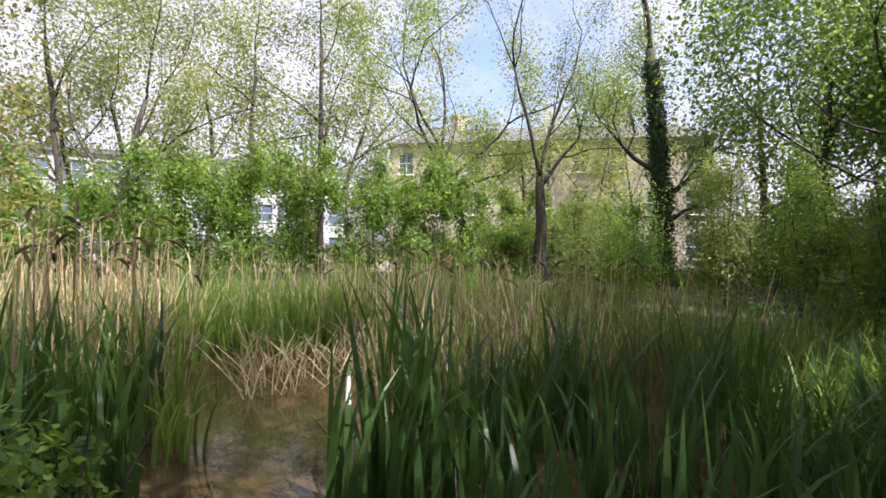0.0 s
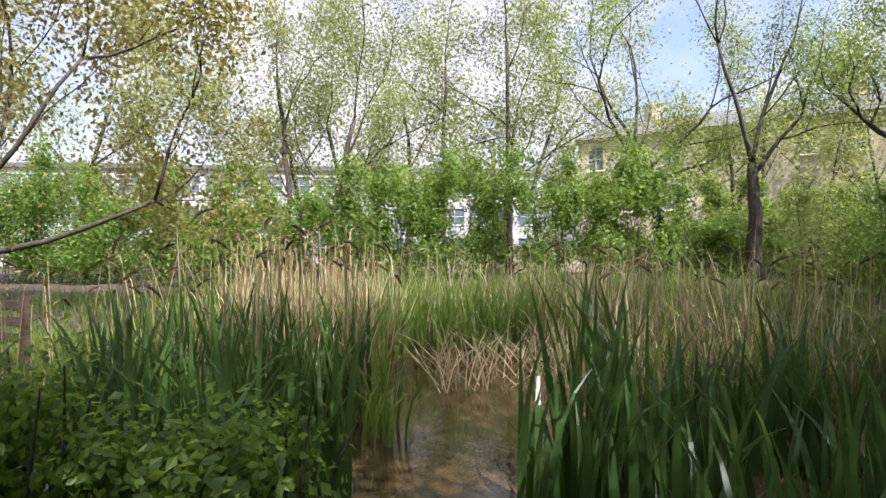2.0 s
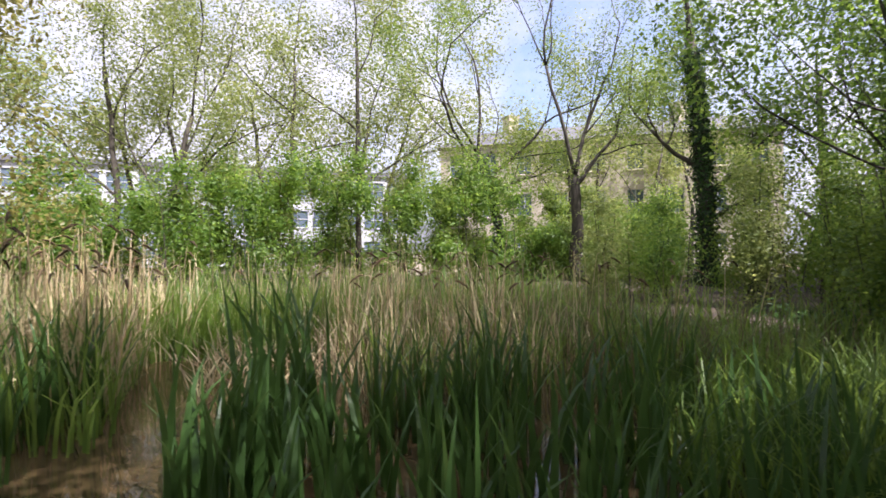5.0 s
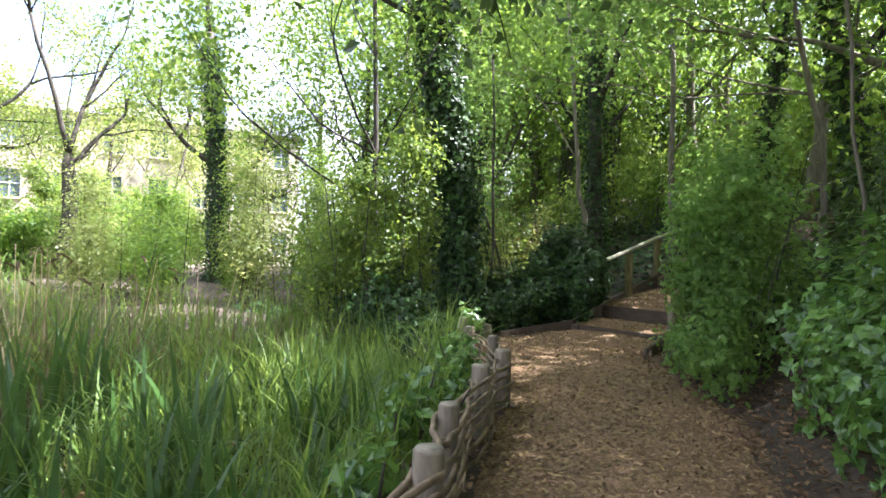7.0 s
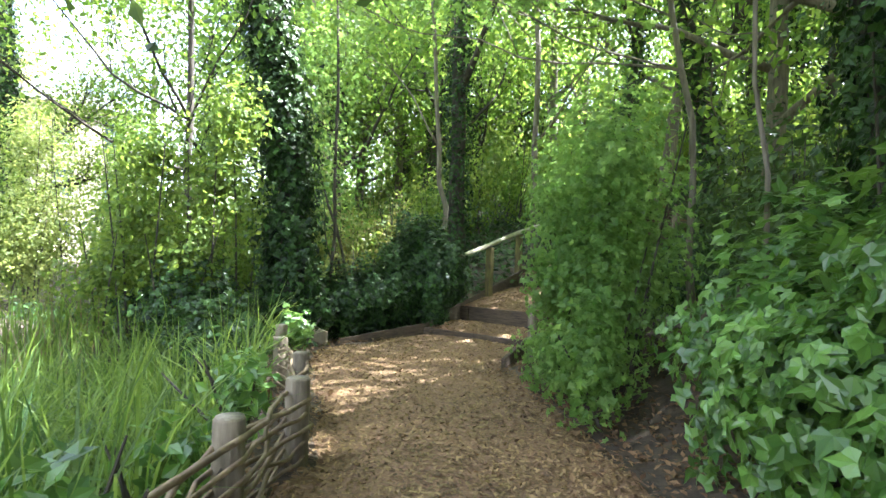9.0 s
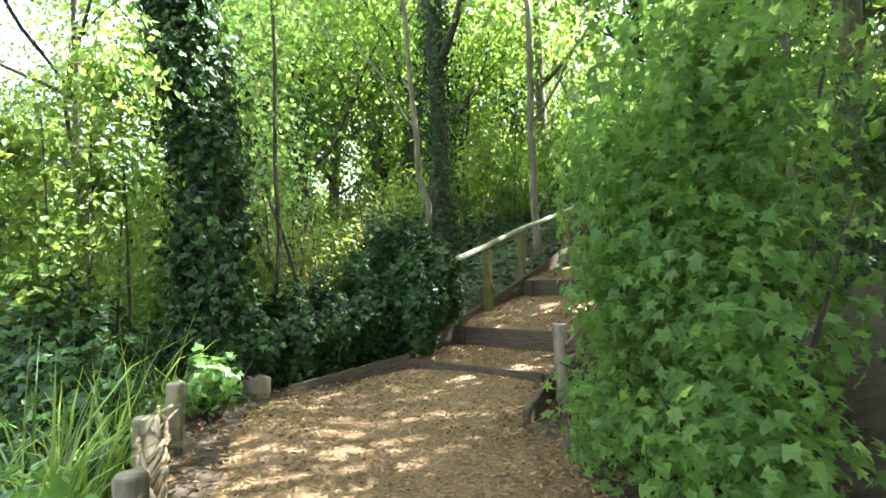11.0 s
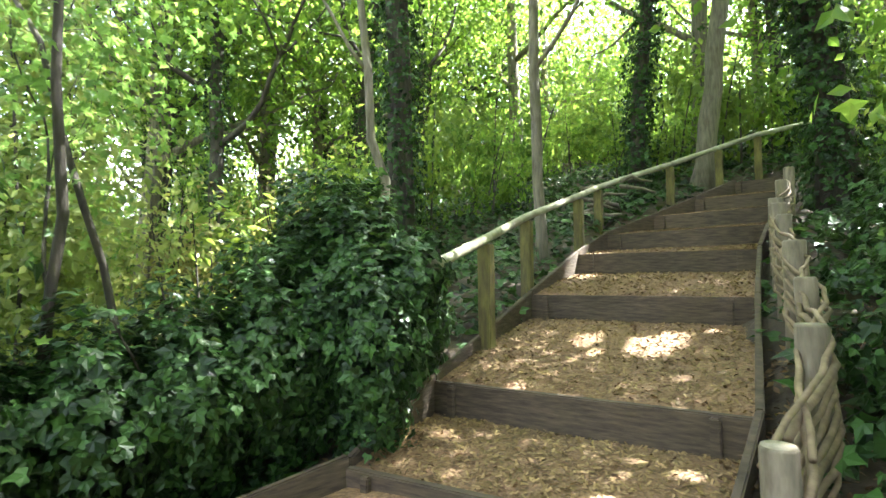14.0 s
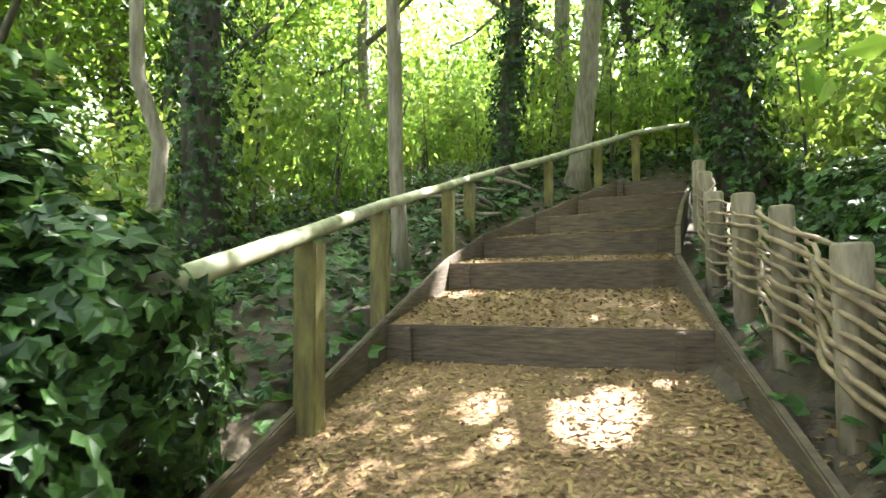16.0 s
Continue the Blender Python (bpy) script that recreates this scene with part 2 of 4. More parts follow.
def blades(roots, height, width, lean=0.25, bend=0.3, segs=4):
    """Upright strap leaves from the roots, tapering and bending over."""
    r = np.asarray(roots, float)
    n = len(r)
    h = height * rng.uniform(0.6, 1.15, n)
    w = width * rng.uniform(0.7, 1.2, n)
    a = rng.uniform(0, 2 * np.pi, n)
    d = np.stack([np.cos(a), np.sin(a), 0 * a], 1)
    tw = a + np.pi / 2 + rng.normal(0, 0.5, n)
    s = np.stack([np.cos(tw), np.sin(tw), 0 * a], 1)
    le = np.minimum(np.abs(rng.normal(0, lean, n)), 1.3 * lean)
    be = np.minimum(np.abs(rng.normal(0, bend, n)), 1.3 * bend)
    V = []
    for k in range(segs + 1):
        u = k / segs
        off = h * (le * u + be * u ** 3)
        z = h * (u - 0.45 * be * u ** 3)
        c = r + off[:, None] * d
        c[:, 2] += z
        half = (w * (1 - u ** 2.2) * 0.5 + 0.0008)[:, None]
        V += [c - half * s, c + half * s]
    V = np.stack(V, 1)
    base = np.arange(n)[:, None, None] * (2 * segs + 2)
    q = np.array([(2 * k, 2 * k + 1, 2 * k + 3, 2 * k + 2) for k in range(segs)])
    return V.reshape(-1, 3), (base + q[None]).reshape(-1, 4)


def blob_points(n, centre, radii, shell=0.55):
    """Points in an uneven ellipsoid, more of them near its skin, with their outward normals."""
    d = unit(rng.standard_normal((n, 3)))
    r = rng.uniform(0, 1, n) ** (1 - shell)
    lump = 1 + 0.22 * np.sin(d[:, 0] * 5 + centre[0]) * np.sin(d[:, 1] * 6 + centre[1]) + 0.15 * np.sin(d[:, 2] * 7 + centre[2])
    p = np.array(centre) + d * (r * lump)[:, None] * np.array(radii)
    return p, d


def merge(parts_):
    V, F, o = [], [], 0
    for v, f in parts_:
        V.append(v)
        F.append(np.asarray(f) + o)
        o += len(v)
    return np.concatenate(V), np.concatenate(F)


# ---- plan ----
EDGE_L = np.array([(-9, 0.2), (-3, 0.2), (0, 0.55), (2, 1.1), (3.3, 1.2), (4.0, 1.0), (5.2, 0.72), (6.2, 0.55), (7.7, -0.15), (8.8, -0.75), (10, -1.15), (10.8, -0.95), (11.3, -0.5), (12.0, 0.02), (13, 0.4)])
EDGE_R = np.array([(-9, 3.4), (2, 3.3), (5, 2.95), (6.7, 2.8), (8, 2.5), (9.2, 2.15), (9.8, 1.8), (11, 1.95), (13, 2.9)])
STEPS = [((0.12, 11.95, 0.18), (1.95, 11.05, 0.18)), ((0.54, 13.04, 0.48), (2.52, 11.95, 0.48)), ((1.47, 15.01, 1.06), (3.47, 13.97, 1.06)),
         ((2.19, 16.17, 1.54), (4.18, 15.4, 1.55)), ((2.72, 16.8, 1.83), (4.57, 15.96, 1.88)), ((3.55, 17.35, 2.13), (4.97, 16.47, 2.17)),
         ((4.35, 17.85, 2.44), (5.49, 17.07, 2.46)), ((5.2, 18.35, 2.78), (5.98, 17.67, 2.77))]
RISE = 0.24


def left_edge(y):
    return np.interp(y, EDGE_L[:, 0], EDGE_L[:, 1])


def right_edge(y):
    return np.interp(y, EDGE_R[:, 0], EDGE_R[:, 1])


def smooth(a, b, x):
    u = np.clip((x - a) / (b - a), 0, 1)
    return u * u * (3 - 2 * u)


MID = np.array([((l[0] + r[0]) / 2, (l[1] + r[1]) / 2) for l, r in STEPS])


def ground(x, y):
    """Height of the bare ground."""
    x, y = np.asarray(x, float), np.asarray(y, float)
    hill = np.maximum(0, 0.255 * (y - 11.6) + 0.187 * (x - 0.5))
    hill = np.minimum(hill, 5.5) * smooth(-16, -4, x)
    bank = np.clip((x - right_edge(y) - 0.15) * 0.5, 0, 1.7) * (1 - smooth(9.5, 13, y))
    z = np.maximum(hill, bank)
    dl = left_edge(y) - x
    basin = smooth(0.2, 1.6, dl) * (1 - smooth(7.6, 9.6, y + 0.06 * x)) * (1 - smooth(11, 14, -x)) * smooth(-16, -12, y)
    z = z - 0.8 * basin + 0.25 * smooth(13, 17, -x)
    near = np.min(np.stack([np.hypot(x - m[0], y - m[1]) for m in MID] + [np.hypot(x - (a[0] + b[0]) / 2, y - (a[1] + b[1]) / 2) for a, b in zip(MID, MID[1:])]), axis=0)
    z = z - 0.38 * (1 - smooth(0.9, 1.5, near)) * smooth(11.0, 12.5, y)
    return z + 0.05 * np.sin(x * 1.7 + y) * np.sin(y * 1.3 - x * 0.6) * smooth(0.2, 1, np.maximum(dl, x - right_edge(y)))


# ground sheet out to the horizon
def lines(lo, hi, step):
    mid = list(np.arange(lo, hi + 0.01, step))
    out = [1, 3, 7, 15, 35, 80, 200, 600, 2000]
    return np.array([lo - o for o in out[::-1]] + mid + [hi + o for o in out])


gx, gy = lines(-18, 16, 0.25), lines(-16, 32, 0.25)
GX, GY = np.meshgrid(gx, gy, indexing="ij")
GV = np.stack([GX, GY, ground(GX, GY)], -1).reshape(-1, 3)
ii, jj = np.meshgrid(np.arange(len(gx) - 1), np.arange(len(gy) - 1), indexing="ij")
a0 = (ii * len(gy) + jj).ravel()
GF = np.stack([a0, a0 + len(gy), a0 + len(gy) + 1, a0 + 1], 1)
tagged(mesh_ob("ground", GV, GF, SOIL, smooth=True), "dark woodland soil with leaf litter round a pond", "ground", kind="structure")

# trodden path
ys = np.arange(-8, 12.6, 0.12)
PV, nx = [], 22
for y in ys:
    l, r = float(left_edge(y)), float(right_edge(y))
    for k in range(nx):
        x = l + (r - l) * k / (nx - 1)
        cross = (x - STEPS[0][0][0]) * (STEPS[0][1][1] - STEPS[0][0][1]) - (y - STEPS[0][0][1]) * (STEPS[0][1][0] - STEPS[0][0][0])
        edge = abs(k / (nx - 1) - 0.5) * 2
        PV.append((x + 0.05 * math.sin(y * 5 + k), y, 0.03 - 0.07 * edge ** 6 + 0.012 * math.sin(x * 5 + y * 3) + 0.07 * float(smooth(10.6, 12.0, y + 0.49 * (x - 0.12)))))
PF = [(i * nx + k, i * nx + k + 1, (i + 1) * nx + k + 1, (i + 1) * nx + k) for i in range(len(ys) - 1) for k in range(nx - 1)]
tagged(mesh_ob("path", np.array(PV), PF, CHIP_BED, smooth=True), "brown wood-chip footpath beside the pond", "path", kind="structure")

# pond
tagged(mesh_ob("water", np.array([(-14.5, -15, -0.35), (2, -15, -0.35), (2, 10, -0.35), (-14.5, 10, -0.35)], float), [(0, 1, 2, 3)], WATER), "brown muddy pond water reflecting the sky", "water", kind="structure")


# ---- steps ----
def board(a, b, z0, z1, thick, mat, name, parent, label="", end=0.0):
    """A board on edge from a to b with softened edges; z0, z1: heights below and above the line."""
    a, b = Vector(a), Vector(b)
    d = (b - a)
    d.z = 0
    d.normalize()
    s = Vector((-d.y, d.x, 0)) * thick / 2
    a, b = a - d * end, b + d * end
    bm = bmesh.new()
    vs = [bm.verts.new(p + o + Vector((0, 0, z))) for p in (a, b) for o in (s, -s) for z in (z0, z1)]
    for q in ((0, 1, 3, 2), (4, 6, 7, 5), (0, 4, 5, 1), (2, 3, 7, 6), (1, 5, 7, 3), (0, 2, 6, 4)):
        bm.faces.new([vs[i] for i in q])
    bmesh.ops.bevel(bm, geom=list(bm.edges), offset=0.009, segments=2, affect="EDGES")
    bmesh.ops.recalc_face_normals(bm, faces=bm.faces)
    return part(name, bm, mat, parent, label)


stairs = thing("staircase", (0, 0, 0), "woodland steps of dark weathered boards filled with wood chips", "steps")
for i, (l, r) in enumerate(STEPS):
    board(l, r, -0.27, 0.0, 0.065, SLEEPER, "riser_board", stairs)
    d = (Vector(r) - Vector(l)).normalized()
    back = Vector((d.y, -d.x, 0)) * 0.06
    for f in (0.09, 0.9):
        p = Vector(l).lerp(Vector(r), f) + back
        board(p - d * 0.03, p + d * 0.03, -0.33, -0.012, 0.045, SLEEPER, "peg", stairs)
    if i + 1 < len(STEPS):
        l2, r2 = STEPS[i + 1]
        lo = 0.022
        V, F, n, m = [], [], 14, 20
        for u in range(n + 1):
            for w in range(m + 1):
                A = Vector(l).lerp(Vector(r), w / m)
                B = Vector(l2).lerp(Vector(r2), w / m)
                B.z -= RISE
                p = A.lerp(B, u / n)
                p.z += -lo + 0.035 * math.sin(math.pi * u / n) + 0.008 * math.sin(p.x * 9) * math.sin(p.y * 8)
                V.append(p[:])
        F = [(a * (m + 1) + b, a * (m + 1) + b + 1, (a + 1) * (m + 1) + b + 1, (a + 1) * (m + 1) + b) for a in range(n) for b in range(m)]
        mesh_ob("tread", V, F, CHIP_BED, stairs, "wood-chip tread", smooth=True)
        board(l, (l2[0], l2[1], l2[2]), -0.33, 0.05, 0.05, SLEEPER, "side_board", stairs)
        board((r[0], r[1], r[2]), (r2[0], r2[1], r2[2]), -0.33, 0.05, 0.05, SLEEPER, "side_board", stairs)
board((-0.95, 10.85, 0.0), STEPS[0][0], -0.2, 0.07, 0.05, SLEEPER, "side_board", stairs)
board((1.62, 9.75, 0.0), STEPS[0][1], -0.12, 0.14, 0.05, SLEEPER, "side_board", stairs)

# ---- handrail ----
rail = thing("handrail", (0.97, 13.8, 0.6), "round silvery wooden handrail on mossy square posts", "handrail")
RAILTOPS = [(0.97, 13.8, 1.61), (1.45, 15.2, 1.94), (2.3, 16.65, 2.36), (2.76, 17.54, 2.61), (4.13, 18.32, 3.08), (5.1, 18.7, 3.42), (5.88, 18.94, 3.69), (7.2, 19.2, 4.0)]


def pole(name, pts, rad, mat, parent=None, label="", sides=10, wob=0.0):
    V, F = tube(pts, rad, sides, wob)
    return mesh_ob(name, V, F, mat, parent, label, smooth=True)


for k, p in enumerate(RAILTOPS):
    z0 = float(ground(p[0], p[1]))
    base = min(z0, p[2] - 0.85) - 0.2
    d = Vector((0.45, 0.89, 0))
    q = Vector((p[0], p[1], 0))
    o = board(q - d * 0.06 - rail.location, q + d * 0.06 - rail.location, base, p[2] - 0.02, 0.125, POST_MOSS, "post", rail)
rp = [(0.56, 12.6, 1.34)] + RAILTOPS
fine = []
for a, b in zip(rp, rp[1:]):
    for u in np.linspace(0, 1, 6)[:-1]:
        fine.append([a[i] + (b[i] - a[i]) * u for i in range(3)])
fine.append(list(rp[-1]))
fine = np.array(fine) + np.array([0, 0, 0.03]) - np.array(rail.location)
pole("rail", fine, 0.044, RAIL_WOOD, rail, "round silvery rail", 12, 0.02)


# ---- stakes and wattle ----
def stake(name, x, y, z0, top, rad, parent, lean=(0, 0)):
    pts = [(x, y, z0), (x + lean[0] * 0.5, y + lean[1] * 0.5, (z0 + top) / 2), (x + lean[0], y + lean[1], top - 0.012), (x + lean[0], y + lean[1], top)]
    o = pole(name, np.array(pts), [rad * 1.04, rad * 1.0, rad, rad * 0.9], STAKE, parent, sides=14, wob=0.02)
    x1, y1 = x + lean[0], y + lean[1]
    pole("sawn_end", np.array([(x1, y1, top - 0.004), (x1, y1, top + 0.003)]), rad * 0.88, STAKE_END, o, "pale sawn end", 14)
    return o


def wattle(name, posts, zs, rods, label, loose=0.03):
    w = thing(name, (0, 0, 0), label, "wattle fence")
    for (x, y), z, in zip(posts, zs):
        stake("stake", x, y, float(ground(x, y)) - 0.3, z, rng.uniform(0.06, 0.078), w, (rng.normal(0, 0.02), rng.normal(0, 0.02)))
    P = np.array(posts)
    for k in range(rods):
        pts = []
        f = (k + 0.5) / rods
        sgn = 1 if k % 2 else -1
        for i in range(len(P) - 1):
            d = unit(P[i + 1] - P[i])
            nrm = np.array([-d[1], d[0]])
            for u in np.linspace(0, 1, 7)[:-1]:
                q = P[i] + (P[i + 1] - P[i]) * u + nrm * 0.065 * sgn * math.cos(math.pi * u) * (1 if i % 2 else -1)
                zt = zs[i] + (zs[i + 1] - zs[i]) * u
                zg = float(ground(q[0], q[1])) if zs[i] < 1 and q[1] < 9 else zt - 0.62
                zg = max(zg, zt - 0.62)
                pts.append((q[0] + rng.normal(0, 0.008), q[1] + rng.normal(0, 0.008), zg + (zt - 0.06 - zg) * f + rng.normal(0, loose * 0.35)))
        a = int(rng.integers(0, 3))
        pts = pts[a:len(pts) - int(rng.integers(0, 3))]
        pole("rod", np.array(pts), np.linspace(0.016, 0.009, len(pts)) * rng.uniform(0.8, 1.25), ROD, w, sides=6, wob=0.05)
    return w


wattle("wattle_edging", [(1.24, 2.2), (1.21, 3.3), (1.0, 4.0), (0.77, 5.2), (0.62, 6.2), (0.2, 7.1), (-0.4, 8.0), (-0.9, 8.85)], [0.55, 0.6, 0.6, 0.59, 0.55, 0.54, 0.5, 0.5], 11,
       "low woven hazel edging on sawn round stakes beside the pond")
wattle("wattle_fence", [(1.95, 10.55), (2.45, 11.25), (2.86, 12.0), (3.17, 12.76), (3.4, 13.36), (3.7, 14.0), (4.02, 14.67), (4.42, 15.3), (4.82, 15.95)],
       [0.75, 1.08, 1.28, 1.53, 1.77, 1.93, 2.06, 2.34, 2.6], 15, "woven hazel hurdle on round stakes beside the steps")
for x, y, top, r in ((-1.3, 9.95, 0.42, 0.085), (-1.19, 10.6, 0.22, 0.15)):
    st = thing("log_stump", (x, y, 0), "sawn grey log end standing at the path edge", "log")
    pole("wood", np.array([(0, 0, -0.25), (0, 0, top - 0.02), (0.01, 0, top)]), [r * 1.03, r, r * 0.92], STAKE, st, sides=16, wob=0.02)


# ---- trees ----
WALK = np.array([(1.1, -1.3), (1.5, -0.5), (1.95, 0.35), (2.2, 1.2), (2.28, 2.2), (2.1, 3.2), (1.9, 4.4), (1.6, 5.7), (1.2, 6.9), (1.0, 8.6), (0.9, 9.8), (1.1, 10.9), (1.3, 11.8), (1.8, 13.2)])


def clear(P_, gap, top):
    """False for leaves that would hang in the walker's way."""
    d = np.min(np.stack([np.hypot(P_[:, 0] - (a[0] + (b[0] - a[0]) * u), P_[:, 1] - (a[1] + (b[1] - a[1]) * u)) for a, b in zip(WALK, WALK[1:]) for u in (0, 0.5)]), axis=0)
    return ~((d < gap) & (P_[:, 2] < top))


def limbs(start, direction, length, radius, depth, spread=0.55, up=0.15, out=None, tips=None, wander=0.12):
    """A limb that bends and forks. Collects tubes in out and twig points in tips."""
    p, d = np.array(start, float), unit(np.array(direction, float))
    pts, n = [p.copy()], 5
    for k in range(n):
        d = unit(d + wander * rng.standard_normal(3) + np.array([0, 0, up * 0.3]))
        p = p + d * length / n
        pts.append(p.copy())
        if depth <= 1 and k > 0:
            tips.append((p.copy(), d.copy()))
    out.append(tube(pts, np.linspace(radius, radius * 0.55, n + 1), 8 if radius > 0.06 else 5 if radius > 0.025 else 3, 0.04))
    if depth > 0:
        for k in range(3 if depth > 1 else 2):
            i = n if k == 0 else int(rng.integers(2, n + 1))
            nd = unit(d + spread * rng.standard_normal(3) * (0.6 if k == 0 else 1.0) + np.array([0, 0, up]))
            limbs(pts[i], nd, length * rng.uniform(0.55, 0.8), radius * (0.55 if k == 0 else 0.4), depth - 1, spread, up, out, tips, wander)
    return pts


def tree(name, at, label, trunk_pts, radius, forks, leaf, count, size, cluster, bark=BARK, ivy=0, ivy_top=5.0, depth=3, droop=0.3, group="", hang=0.0, shape=DIAMOND, limb=0.13):
    """Trunk and limbs in one mesh, crown of leaves in clumps round the twigs, ivy up the trunk."""
    t = thing(name, at, label, "tree", group)
    out, tips = [], []
    T = np.array(trunk_pts, float)
    s = np.linspace(0, 1, 10)
    u = np.linspace(0, 1, len(T))
    path_ = np.stack([np.interp(s, u, T[:, i]) for i in range(3)], 1)
    path_[1:-1] += 0.03 * rng.standard_normal((8, 3))
    rad = radius * (1 - 0.45 * s)
    rad[0] *= 1.5
    out.append(tube(path_, rad, 12, 0.05))
    for f, d, L in forks:
        i = min(9, int(f * 9))
        limbs(path_[i], d, L, min(rad[i] * 0.55, limb), depth, out=out, tips=tips)
    V, F = join(out)
    mesh_ob("trunk", V, F, bark, t, smooth=True)
    tp = np.array([p for p, _ in tips])
    if count and len(tp):
        k = rng.integers(0, len(tp), count)
        off = rng.standard_normal((count, 3)) * cluster
        if hang:
            off[:, 2] -= np.abs(rng.standard_normal(count)) * hang
        c = tp[k] + off
        ok = clear(c + np.array(at), 1.5, 3.4)
        c, off = c[ok], off[ok]
        v, f = leaves(c, off + np.array([0, 0, cluster]), size, shape, 0.8, droop)
        mesh_ob("crown", v, f, leaf, t)
    if ivy:
        h = rng.uniform(0, ivy_top, ivy)
        zz = path_[:, 2]
        px, py = np.interp(h, zz, path_[:, 0]), np.interp(h, zz, path_[:, 1])
        pr = np.interp(h, zz, rad)
        a = rng.uniform(0, 2 * np.pi, ivy)
        nrm = np.stack([np.cos(a), np.sin(a), 0.3 + 0 * a], 1)
        thick = 0.04 + 0.13 * np.abs(rng.standard_normal(ivy)) * (0.6 + 0.8 * np.sin(h * 2.1 + a * 2) ** 2)
        c = np.stack([px + (pr + thick) * np.cos(a), py + (pr + thick) * np.sin(a), h], 1)
        v, f = leaves(c, nrm, 0.085, IVY_SHAPE, 0.5, 0.6)
        mesh_ob("ivy", v, f, IVY, t, "dark glossy ivy")
    return t


def bush(name, at, label, blobs, leaf, count, size, shape=DIAMOND, stems=6, category="shrub", group="", spread=0.6, shell=0.6):
    b = thing(name, at, label, category, group)
    vol = np.array([r[0] * r[1] * r[2] for _, r in blobs]) ** (2 / 3)
    P_, N_ = [], []
    for (c, r), w in zip(blobs, vol / vol.sum()):
        p, d = blob_points(max(20, int(count * w)), c, r, shell)
        P_.append(p)
        N_.append(d)
    P_, N_ = np.concatenate(P_), np.concatenate(N_)
    keep = P_[:, 2] + at[2] > ground(P_[:, 0] + at[0], P_[:, 1] + at[1]) + 0.02
    keep &= clear(P_ + np.array(at), 0.75, 3.0)
    v, f = leaves(P_[keep], N_[keep] + np.array([0, 0, 0.4]), size, shape, spread)
    mesh_ob("foliage", v, f, leaf, b)
    for k in range(stems):
        c, r = blobs[k % len(blobs)]
        x, y = c[0] + rng.normal(0, r[0] * 0.3), c[1] + rng.normal(0, r[1] * 0.3)
        z0 = float(ground(x + at[0], y + at[1])) - at[2] - 0.1
        top = c[2] + r[2] * rng.uniform(0.3, 0.9)
        m = rng.normal(0, 0.12, 2)
        V, F = tube([(x, y, z0), (x + m[0], y + m[1], (z0 + top) / 2), (x + 2.5 * m[0], y + 2.5 * m[1], top)], [0.018, 0.013, 0.006], 5)
        mesh_ob("stem", V, F, BARK, b)
    return b


def gz(x, y):
    return float(ground(x, y))


# ---- far shore ----
tree("willow_tree", (-23.4, -2.7, gz(-23.4, -2.7)), "tall slender tree with thin yellow-green spring leaves", [(0, 0, -0.2), (0.2, 0.3, 3), (0, 1.2, 7)], 0.17,
     [(0.5, (0, -0.5, 1), 3.5), (0.75, (0.2, 0.6, 1), 3.5), (1, (0, 0.3, 1), 4.0), (0.6, (0.3, 0.8, 0.8), 3)], LEAF_WILLOW, 13000, 0.115, 0.42, hang=0.4, group="far shore trees")
tree("willow_tree", (-24.5, -4.6, gz(-24.5, -4.6)), "tall slender tree with thin yellow-green spring leaves", [(0, 0, -0.2), (0, 0.2, 4), (0, -0.3, 9)], 0.16,
     [(0.55, (0, -0.7, 1), 3.5), (0.8, (0, 0.5, 1), 3.5), (1, (0, -0.2, 1), 4.0)], LEAF_WILLOW, 13000, 0.115, 0.44, hang=0.5, group="far shore trees")
tree("willow_tree", (-24.2, 5.6, gz(-24.2, 5.6)), "straight slender tree with hanging light green leaves", [(0, 0, -0.2), (0, 0.1, 5), (0, 0, 11)], 0.15,
     [(0.35, (0, -0.9, 0.7), 3), (0.5, (0, 0.8, 0.6), 3), (0.7, (0.2, -0.8, 0.8), 3), (0.9, (0, 0.6, 1), 3), (1, (0, 0, 1), 3)], LEAF_WILLOW, 13000, 0.115, 0.44, hang=0.8, group="far shore trees")
tree("willow_tree", (-25, 2.6, gz(-25, 2.6)), "straight slender tree with hanging light green leaves", [(0, 0, -0.2), (0, 0.1, 5), (0, 0.2, 10)], 0.12,
     [(0.4, (0, -0.9, 0.7), 3), (0.6, (0, 0.8, 0.6), 3), (0.8, (0.2, -0.8, 0.8), 3), (1, (0, 0, 1), 3)], LEAF_WILLOW, 13000, 0.115, 0.44, hang=0.8, group="far shore trees")
tree("leaning_tree", (-22.2, 13.0, gz(-22.2, 13)), "leaning dark tree with ivy and wide spreading limbs", [(0, 0, -0.2), (-0.2, -1.0, 3), (-0.3, -1.9, 6.0)], 0.27,
     [(1, (0, -0.55, 1), 4.5), (1, (0, 0.15, 1), 4.5), (0.95, (0.2, -1.4, 0.75), 4.5), (0.85, (0, 1.0, 1.0), 4.0), (0.7, (0, 0.9, 0.5), 2.0)], LEAF_FRESH, 21000, 0.1, 0.34, ivy=2600, ivy_top=6, group="far shore trees")
tree("bare_limbed_tree", (-18.6, 14.0, gz(-18.6, 14)), "dark upright tree forking into bare rising limbs", [(0, 0, -0.2), (0.05, 0, 2.5), (0.0, -0.05, 4.6)], 0.32,
     [(1, (0, -0.35, 1), 4.8), (1, (0, 0.45, 1), 4.8), (0.9, (0, 0.8, 0.9), 3.0)], LEAF_FRESH, 7000, 0.1, 0.4, depth=3, group="far shore trees")
